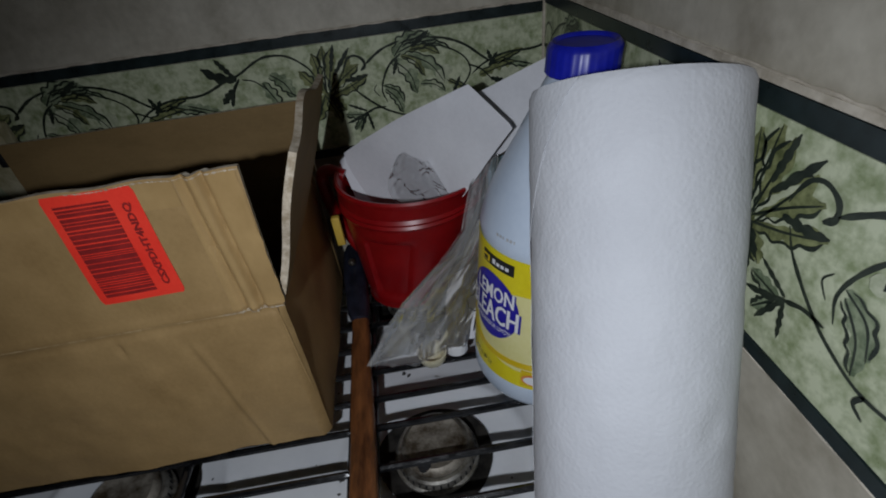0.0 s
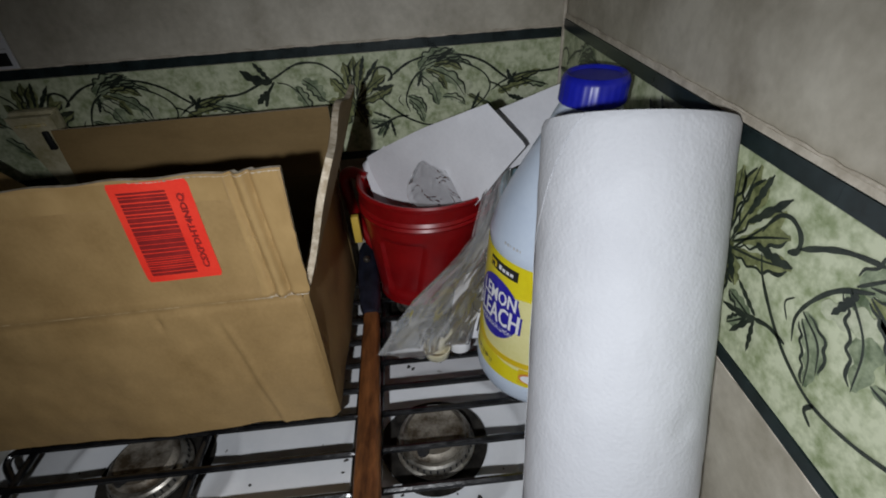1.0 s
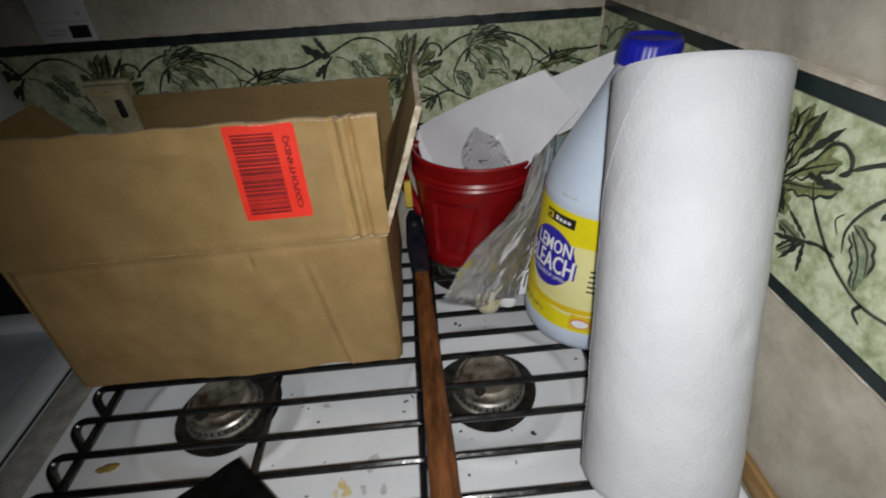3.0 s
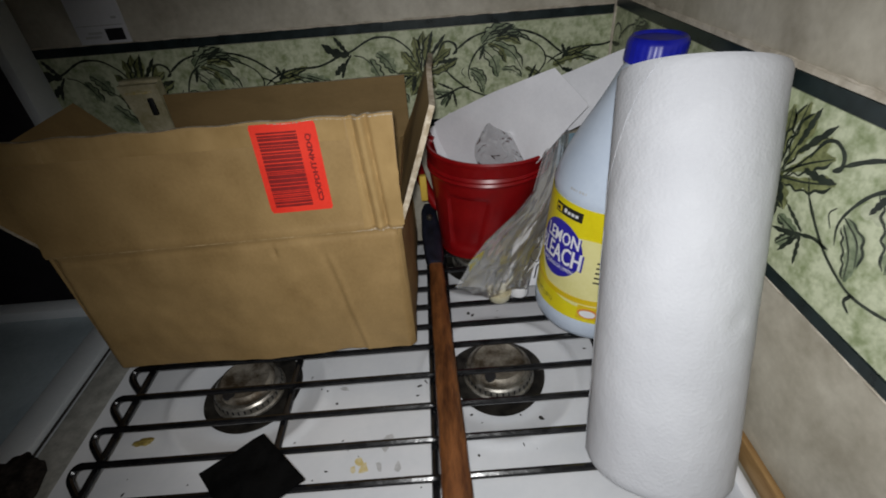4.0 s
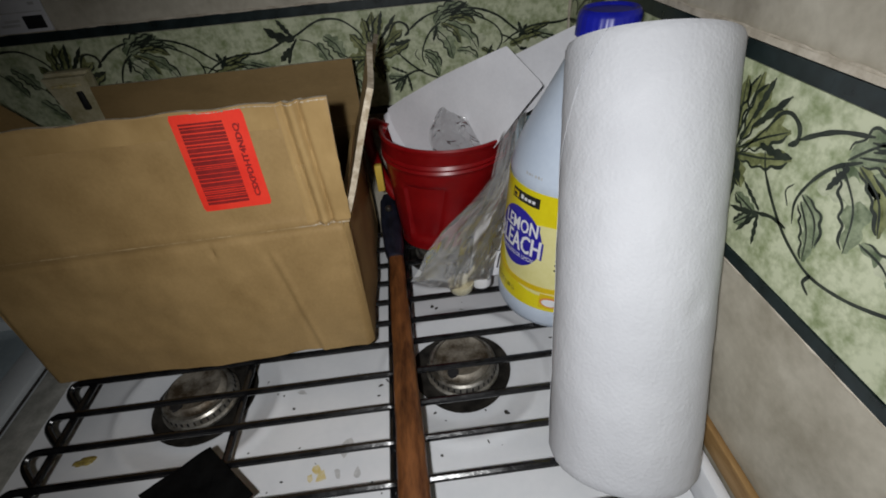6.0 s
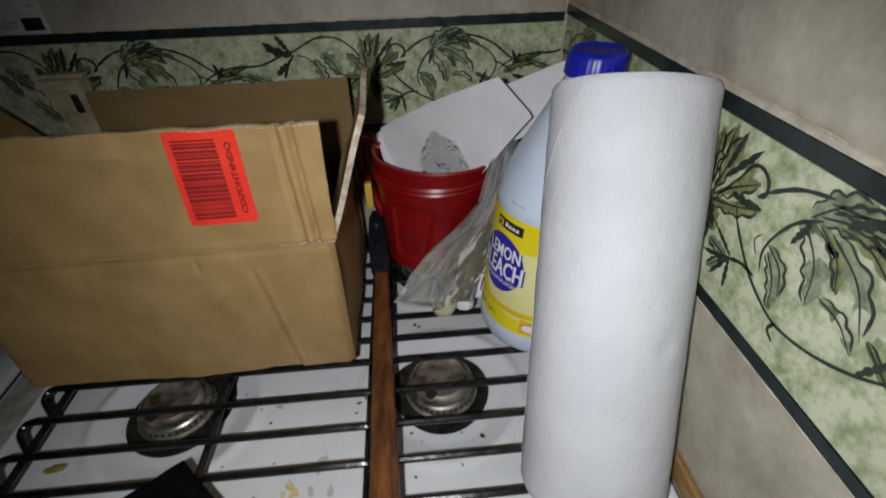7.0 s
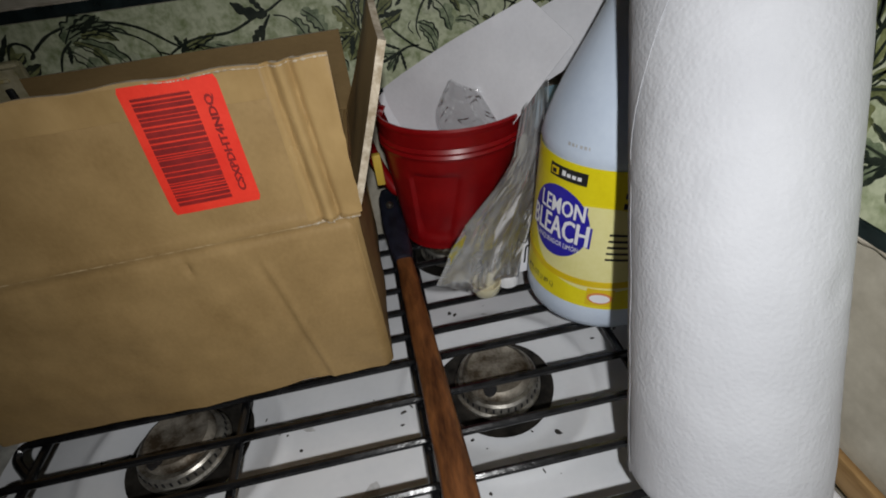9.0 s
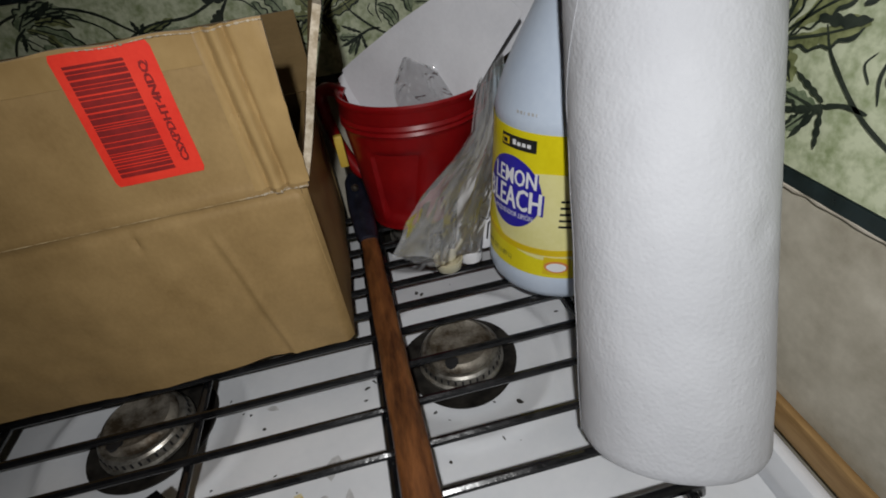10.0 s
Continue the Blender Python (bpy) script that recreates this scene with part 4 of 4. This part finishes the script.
def peak(u, v):
    p = quad((-0.150, -0.1095, 0.139), (-0.109, -0.110, 0.143), (-0.121, -0.103, 0.168), (-0.143, -0.103, 0.179))(u, v)
    p.x -= 0.008 * math.sin(math.pi * v) * (1 - u)
    fold = 1 - abs(noise.noise(Vector((u * 3.1, v * 2.3, 8)))) * 2
    p.y -= 0.005 * abs(math.sin(2.4 * math.pi * u + 2 * v)) * (1 - 0.5 * v) + 0.004 * fold + 0.002 * (1 - abs(noise.noise(Vector((u * 7, v * 6, 3)))) * 2)
    return p


solo("plastic_wrap", film_sheet(peak, 40, 34), SCRAP, (-0.13, -0.106, 0.141), "crumpled clear plastic scrap in the jug", "plastic", smooth=30)

spoon = thing("measuring_spoon", (-0.142, -0.188, 0.040), "cream plastic measuring spoon inside the clear bag", "spoon")
part("bowl", lathe([(0.001, 0.0400), (0.006, 0.0405), (0.0098, 0.0440), (0.0112, 0.0500), (0.0112, 0.0520), (0.0102, 0.0520), (0.0092, 0.0500), (0.006, 0.0440), (0.001, 0.0430)], lambda z: (-0.142, -0.187), 28), CREAM, spoon)
part("handle", tube(catmull([(-0.134, -0.180, 0.0505), (-0.118, -0.166, 0.066), (-0.104, -0.154, 0.088), (-0.094, -0.146, 0.108)], 6), 0.0026, 8), CREAM, spoon)
solo("bottle_cap", lathe([(0.0085, 0.0385), (0.0092, 0.039), (0.0092, 0.047), (0.0085, 0.0485), (0.0060, 0.0485), (0.0052, 0.046), (0.0045, 0.0400), (0.001, 0.0395)], lambda z: (-0.1225, -0.176), 24), WHITE, (-0.1225, -0.176, 0.0385), "small round white plastic cap on the grate", "cap")


def wrapper(u, v):
    p = quad((-0.132, -0.162, 0.0405), (-0.098, -0.172, 0.0405), (-0.092, -0.148, 0.098), (-0.118, -0.142, 0.088))(u, v)
    p.y += wobble(p, 50, 0.008, 2)
    return p


wrap = thing("wrapper", (-0.11, -0.145, 0.0405), "crumpled white wrapper printed with black lines", "wrapper")
part("paper", sheet(wrapper, 18, 18, 0.0003), PAPER, wrap)
marks = bmesh.new()
for a, b, c in (((0.45, 0.2), (0.6, 0.4), (0.5, 0.6)), ((0.5, 0.6), (0.7, 0.65), (0.85, 0.9)), ((0.6, 0.4), (0.8, 0.35), (0.9, 0.5)), ((0.3, 0.5), (0.45, 0.7), (0.6, 0.85)), ((0.7, 0.15), (0.8, 0.3), (0.95, 0.3))):
    line = [Vector(wrapper(q.x, q.y)) + Vector((0, -0.0012, 0.0004)) for q in catmull([(*a, 0), (*b, 0), (*c, 0)], 5)]
    tube(line, 0.0007, 5, marks)
part("print", marks, BLACK, wrap, "thin black printed lines")
solo("yellow_tag", block((-0.2085, -0.088, 0.094), (-0.2015, -0.082, 0.122), 0.001), TAG, (-0.206, -0.094, 0.088), "small yellow plastic tag between the box and the jug", "tag")
solo("blue_lid", lathe([(0.001, 0.128), (0.020, 0.128), (0.022, 0.130), (0.022, 0.150), (0.020, 0.153), (0.001, 0.153)], lambda z: (-0.055, -0.105 + 0.2 * (z - 0.14)), 32), SKYBLUE, (-0.055, -0.105, 0.128), "pale blue plastic lid behind the bottle", "lid")

crumb = bmesh.new()
bmesh.ops.create_icosphere(crumb, subdivisions=3, radius=1.0)
for v in crumb.verts:
    q = v.co.copy()
    f = 1 + 0.5 * noise.noise(q * 1.7) + 0.2 * noise.noise(q * 5)
    v.co = Vector((-0.4435 + 0.0075 * q.x * f + 0.003 * q.y, -0.281 + 0.0032 * q.y * f, 0.0012 + 0.0022 * q.z * f))
solo("food_crumb", crumb, CRUMB, (-0.4435, -0.281, -0.001), "dry brownish food crumb on the enamel", "crumb", smooth=60)

# ---- bleach bottle ----
bottle = thing("bleach_bottle", (-0.058, -0.196, GZ), "pale bluish plastic bleach bottle with a yellow label and blue cap", "bottle")
PROFILE = [(0.001, GZ + 0.002), (0.040, GZ + 0.0015), (0.0465, GZ), (0.0495, GZ + 0.002), (0.0518, GZ + 0.007), (0.0522, 0.054), (0.0518, 0.0555), (0.0516, 0.1545), (0.0522, 0.1562),
           (0.0515, 0.160), (0.0497, 0.168), (0.0465, 0.178), (0.0425, 0.188), (0.0378, 0.198), (0.0328, 0.208), (0.0282, 0.218), (0.0242, 0.227), (0.0210, 0.235), (0.0188, 0.2395), (0.0175, 0.2415), (0.0170, 0.247), (0.001, 0.2475)]


def bottle_axis(z):
    t = (z - GZ) / 0.225
    return (-0.0585 + 0.0245 * t, -0.1955 + 0.0155 * t)


part("body", lathe(PROFILE, bottle_axis, 80), JUG, bottle, smooth=50)
part("grip", tube(catmull([(-0.022, -0.170, 0.226), (-0.010, -0.164, 0.212), (-0.009, -0.164, 0.190), (-0.016, -0.170, 0.164)], 6), 0.009, 12), JUG, bottle, "moulded grip")


def ribbed(a, z):
    return 1 + 0.008 * math.cos(28 * a) if z < 0.2565 else 1.0


part("cap", lathe([(0.0190, 0.2425), (0.0198, 0.2435), (0.0196, 0.2550), (0.0188, 0.2570), (0.0172, 0.2585), (0.0158, 0.2580), (0.0148, 0.2568), (0.001, 0.2568)], bottle_axis, 112, shape=ribbed), CAP, bottle, "deep blue ribbed screw cap", smooth=35)


def on_bottle(u, z, lift):
    """u: metres of arc to the right of the front-facing direction at minus 150 degrees."""
    r = 0.0519 + lift
    a = radians(-150) + u / 0.0519
    cx, cy = bottle_axis(z)
    return Vector((cx + r * math.cos(a), cy + r * math.sin(a), z))


def label_patch(u0, u1, z0, z1, lift, n=48, m=6, top=None):
    return sheet(lambda u, v: on_bottle(u0 + (u1 - u0) * u, z0 + ((top(u) if top else z1) - z0) * v, lift), n, m, 0.0002)


def bottle_oval(uc, zc, hw, hz, lift, n=44, tilt=0.0):
    bm = bmesh.new()
    rings = [[bm.verts.new(on_bottle(uc + k / 6 * hw * math.cos(a), zc + k / 6 * (hz * math.sin(a) + tilt * math.cos(a)), lift)) for a in (2 * math.pi * i / n for i in range(n))] for k in range(1, 7)]
    mid = bm.verts.new(on_bottle(uc, zc, lift))
    for i in range(n):
        bm.faces.new((mid, rings[0][i], rings[0][(i + 1) % n]))
        for a, b in zip(rings, rings[1:]):
            bm.faces.new((a[i], a[(i + 1) % n], b[(i + 1) % n], b[i]))
    return bm


def bottle_text(text, u_right, z, height, width, lift, bm=None, rise=0.0):
    bm = bm or bmesh.new()
    pts, faces, wide = letters(text, height, 1.0, 0.006 if height > 0.008 else 0.0)
    k = width / wide
    heavy = height * 0.02
    for n in range(4 if height > 0.008 else 2):
        place_flat(bm, [(u_right - width + x * k + heavy * n, z + y + rise * x * k) for x, y in pts], faces, lambda u, zz: on_bottle(u, zz, lift + 0.00006 * n))
    return bm


label = part("label", label_patch(-0.060, 0.085, 0.0570, 0.1530, 0.0003), YELLOW, bottle, "glossy yellow wrap label")
part("label_field", bottle_oval(0.024, 0.100, 0.050, 0.030, 0.0006), YELLOW_PALE, label, "pale yellow field", smooth=60)
part("label_band", sheet(lambda u, v: on_bottle(-0.060 + 0.145 * u, 0.0735 + 0.0045 * v + 0.012 * (abs(u - 0.5) * 1.6) ** 2, 0.0008), 48, 2, 0.0002), YELLOW_DEEP, label, "deep yellow stripe", smooth=60)
part("label_oval", bottle_oval(-0.0065, 0.1125, 0.0235, 0.0240, 0.0010), BLUE, label, "violet-blue oval", smooth=60)
words = bottle_text("LEMON", 0.0128, 0.1192, 0.0105, 0.0335, 0.0020)
bottle_text("BLEACH", 0.0165, 0.1030, 0.0142, 0.0450, 0.0020, words)
part("lettering", words, WHITE, label, "heavy white capital letters", smooth=0)
shade = bottle_text("LEMON", 0.0136, 0.1184, 0.0105, 0.0335, 0.0015)
bottle_text("BLEACH", 0.0178, 0.1020, 0.0142, 0.0450, 0.0015, shade)
part("lettering_shadow", shade, BLUE, label, smooth=0)
part("lettering", bottle_text("BLANQUEADOR LIMÓN", 0.0120, 0.0970, 0.0034, 0.036, 0.0018), WHITE, label, "small white capital letters", smooth=0)
part("lettering", bottle_text("64 FL OZ (1.89 L)", -0.002, 0.0640, 0.0036, 0.030, 0.0012), CHIP, label, "small dark letters", smooth=0)
brand = part("brand_bar", label_patch(-0.0165, 0.0110, 0.1415, 0.1492, 0.0012, 24, 2), BLACK, label, "black brand bar")
part("brand_mark", label_patch(-0.0148, -0.0088, 0.1432, 0.1477, 0.0018, 8, 2), YELLOW_DEEP, label, "dull yellow square mark")
part("brand_mark", label_patch(-0.0134, -0.0102, 0.1442, 0.1467, 0.0022, 6, 2), BLACK, label, "black inner square")
for k in range(4):
    part("brand_mark", label_patch(-0.0058 + 0.0036 * k, -0.0033 + 0.0036 * k, 0.1442, 0.1464 + 0.0010 * (k == 0), 0.0018, 4, 2), WHITE, label, "small pale bar")
for k in range(5):
    part("fine_print", label_patch(0.0285, 0.050 - 0.002 * (k % 2), 0.1125 - 0.0043 * k, 0.1139 - 0.0043 * k, 0.0012, 10, 1), BLACK, label, "dark bar of fine print")
for k in range(2):
    part("fine_print", label_patch(0.0330, 0.052, 0.1370 - 0.0065 * k, 0.1408 - 0.0065 * k, 0.0012, 10, 1), BLACK, label, "dark bar of fine print")
for k in range(6):
    part("date_code", label_patch(-0.006 + 0.0028 * k, -0.0043 + 0.0028 * k - 0.0008 * (k % 3 == 2), 0.1622, 0.1640, -0.0004, 3, 1), SCUFF, bottle, "faint printed date code")
part("badge", label_patch(0.0215, 0.0385, 0.0600, 0.0730, 0.0012, 14, 3), YELLOW_DEEP, label, "small orange badge")
part("badge_oval", bottle_oval(0.0300, 0.0665, 0.0078, 0.0045, 0.0018, 26), ORANGE, label, "orange oval", smooth=60)
part("badge_oval", bottle_oval(0.0300, 0.0665, 0.0062, 0.0033, 0.0022, 26), WHITE, label, "white oval", smooth=60)

# ---- paper towel roll, leaning back against the bottle ----
ROLL_D = Vector((0.1206, 0.4885, 1.0)).normalized()
ROLL_C = Vector((-0.0516, -0.2976, 0.15))
ROLL_X = Vector((1, 0, 0)).cross(ROLL_D).cross(ROLL_D).normalized() * -1
ROLL_Y = ROLL_D.cross(ROLL_X)
if ROLL_Y.y > 0:
    ROLL_Y = -ROLL_Y
R_ROLL, S0, S1 = 0.0431, -0.1222, 0.1157
roll = thing("paper_towel_roll", (-0.068, -0.318, GZ), "white embossed paper towel roll leaning back against the bottle", "paper towel")


def roll_point(a, s, r):
    p = ROLL_C + ROLL_D * s + (ROLL_X * math.cos(a) + ROLL_Y * math.sin(a)) * r
    if p.z < GZ:
        p.z = GZ
    return p


def roll_skin():
    bm = bmesh.new()
    na, ns = 120, 90
    rows = []
    for j in range(ns + 1):
        s = S0 + (S1 - S0) * j / ns
        e = min(j, ns - j) / ns
        row = []
        for i in range(na):
            a = 2 * math.pi * i / na
            p0 = Vector((math.cos(a) * 2, math.sin(a) * 2, s * 40))
            r = R_ROLL + 0.0005 * noise.noise(p0 * 0.7) + 0.00025 * noise.noise(p0 * 3) - 0.0012 * max(0, 1 - e / 0.012) ** 2
            dent = math.hypot((a - 1.25) * 0.043, s + 0.015)
            r -= 0.0010 * math.exp(-(dent / 0.006) ** 2)
            row.append(bm.verts.new(roll_point(a, s, r)))
        rows.append(row)
    for a, b in zip(rows, rows[1:]):
        for i in range(na):
            bm.faces.new((a[i], a[(i + 1) % na], b[(i + 1) % na], b[i]))
    for row, s, dip in ((rows[0], S0, 0.001), (rows[-1], S1, -0.001)):
        rings = [row]
        for r in (0.040, 0.034, 0.028, 0.0225):
            rings.append([bm.verts.new(roll_point(2 * math.pi * i / na, s + dip * (0.6 + 0.4 * math.sin(i * 0.3 + r * 900)), r)) for i in range(na)])
        rings.append([bm.verts.new(roll_point(2 * math.pi * i / na, s + dip * 20, 0.0225)) for i in range(na)])
        for a, b in zip(rings, rings[1:]):
            for i in range(na):
                bm.faces.new((a[i], a[(i + 1) % na], b[(i + 1) % na], b[i]))
        bm.faces.new(rings[-1])
    return bm


part("roll", roll_skin(), TOWEL, roll, smooth=60)


def core_tube():
    bm = bmesh.new()
    rows = []
    for r, s in ((0.0222, S0 - 0.0002), (0.0222, S1 - 0.002), (0.0212, S1 - 0.002), (0.0212, S0 - 0.0002)):
        rows.append([bm.verts.new(roll_point(2 * math.pi * i / 40, s, r)) for i in range(40)])
    for a, b in zip(rows, rows[1:] + rows[:1]):
        for i in range(40):
            bm.faces.new((a[i], a[(i + 1) % 40], b[(i + 1) % 40], b[i]))
    return bm


part("core", core_tube(), CARD_DARK, roll, "grey-brown cardboard core")


def loose_edge(u, v):
    """The free end of the last sheet, lifting slightly at the top."""
    s = S1 - 0.0005 - (S1 - S0 - 0.001) * v
    a0 = 2.45 + 0.95 * min(1, v / 0.32) ** 0.8 + 0.02 * math.sin(9 * v)
    a = a0 + 0.5 * u
    lift = 0.0002 + 0.0005 * (1 - u) ** 3 * (0.35 + 0.65 * max(0, 1 - 2 * v)) + 0.0002 * math.sin(30 * v) * (1 - u)
    return roll_point(a, s, R_ROLL + lift)


part("loose_sheet", sheet(loose_edge, 12, 70, 0.0002), TOWEL, roll, "free end of the last sheet", smooth=60)

# ---- black felt square ----
felt = bmesh.new()
sheet(lambda u, v: quad((-0.3275, -0.309, GZ + 0.0035), (-0.364, -0.336, GZ + 0.0035), (-0.330, -0.374, GZ + 0.003), (-0.2915, -0.3445, GZ + 0.0035))(u, v) + Vector((0, 0, wobble((u, v, 0), 3, 0.0012))), 16, 16, 0.0028, felt)
solo("black_felt_pad", felt, CLOTH, (-0.33, -0.34, GZ), "square black felt pad lying on the grate", "pad")

# ---- on the back wall ----
outlet = thing("wall_outlet", (-0.488, 0.0, 0.155), "aged cream plastic wall outlet with a dark slot", "outlet")
part("plate", block((-0.5075, -0.010, 0.196), (-0.4665, 0.001, 0.2165), 0.003), OUTLET, outlet)
part("cover", sheet(quad((-0.494, -0.010, 0.140), (-0.468, -0.010, 0.140), (-0.4665, -0.016, 0.2125), (-0.5065, -0.016, 0.2125)), 8, 8, 0.010), OUTLET, outlet, "sloping cream cover")
part("slot", block((-0.4815, -0.0172, 0.181), (-0.4755, -0.009, 0.199), 0.0015), DARK, outlet, "dark open slot")
part("ridge", block((-0.501, -0.0178, 0.2035), (-0.474, -0.010, 0.2062), 0.001), GREASE, outlet, "yellowed groove")
leaflet = thing("wall_leaflet", (-0.504, -0.002, 0.2505), "white printed leaflet fixed to the wall", "leaflet")
part("sheet", block((-0.529, -0.0022, 0.2508), (-0.4795, -0.0002, 0.345), 0.0003), PAPER, leaflet)
part("dark_square", block((-0.5005, -0.0030, 0.2535), (-0.4835, -0.0021, 0.2640)), DARK, leaflet, "dark printed square")
part("rule", block((-0.527, -0.0028, 0.2668), (-0.482, -0.0021, 0.2676)), SCUFF, leaflet, "thin printed rule", smooth=0)
for x0, x1, z0 in ((-0.522, -0.506, 0.2560), (-0.518, -0.504, 0.2595), (-0.523, -0.500, 0.300), (-0.520, -0.498, 0.306), (-0.490, -0.485, 0.2725), (-0.522, -0.503, 0.312)):
    part("print_bar", block((x0, -0.0028, z0), (x1, -0.0021, z0 + 0.0022)), SCUFF, leaflet, smooth=0)

# ---- left of the stove ----
counter = thing("counter_strip", (-0.525, -0.3, -0.03), "narrow grey stone counter strip beside the stove", "counter")
part("slab", block((-0.5335, -0.60, -0.03), (-0.5000, -0.02, -0.004), 0.002), STONE, counter)
part("sealant", tube([(-0.5352, -0.60, -0.003), (-0.5352, -0.4, -0.0026), (-0.5352, -0.2, -0.0032), (-0.5352, -0.02, -0.003)], 0.0011, 8), CHIP, counter, "dirty sealant joint")
unit = thing("glass_topped_unit", (-0.72, -0.35, FLOOR_Z), "white-framed unit with a grey-green glass top", "unit")
part("carcass", block((-0.95, -0.62, FLOOR_Z), (-0.5365, -0.086, -0.022), 0.003), FRAME, unit)
part("frame_rail", block((-0.567, -0.62, -0.0215), (-0.537, -0.086, 0.003), 0.004), FRAME, unit)
part("frame_rail", block((-0.95, -0.106, -0.0215), (-0.5675, -0.086, 0.003), 0.004), FRAME, unit)
part("glass", block((-0.949, -0.619, -0.0215), (-0.568, -0.107, -0.008), 0.001), GLASS_TOP, unit)
solo("counter_support", block((-0.532, -0.59, FLOOR_Z), (-0.5045, -0.03, -0.0305)), STONE, (-0.525, -0.3, FLOOR_Z), "grey support under the counter strip", "counter", smooth=0)
cup = thing("cupboard", (-0.75, -0.04, FLOOR_Z), "tall dark cupboard with a pale edge strip", "cupboard")
part("carcass", block((-1.1, -0.034, FLOOR_Z), (-0.592, -0.001, 1.0), 0.002), CUPBOARD, cup)
part("edge_strip", block((-0.5915, -0.036, FLOOR_Z), (-0.580, -0.001, 1.0), 0.002), FRAME, cup, "pale edge strip")
rag = bmesh.new()
bmesh.ops.create_icosphere(rag, subdivisions=4, radius=1.0)
for v in rag.verts:
    q = v.co.copy()
    f = 1 + 0.35 * noise.noise(q * 2.2) + 0.12 * noise.noise(q * 6)
    v.co = Vector((-0.535 + 0.028 * q.x * f, -0.326 + 0.038 * q.y * f, max(-0.0036, 0.004 + 0.010 * q.z * f)))
solo("dark_rag", rag, RAG, (-0.535, -0.326, -0.0036), "crumpled dark rag on the counter strip", "rag", smooth=80)
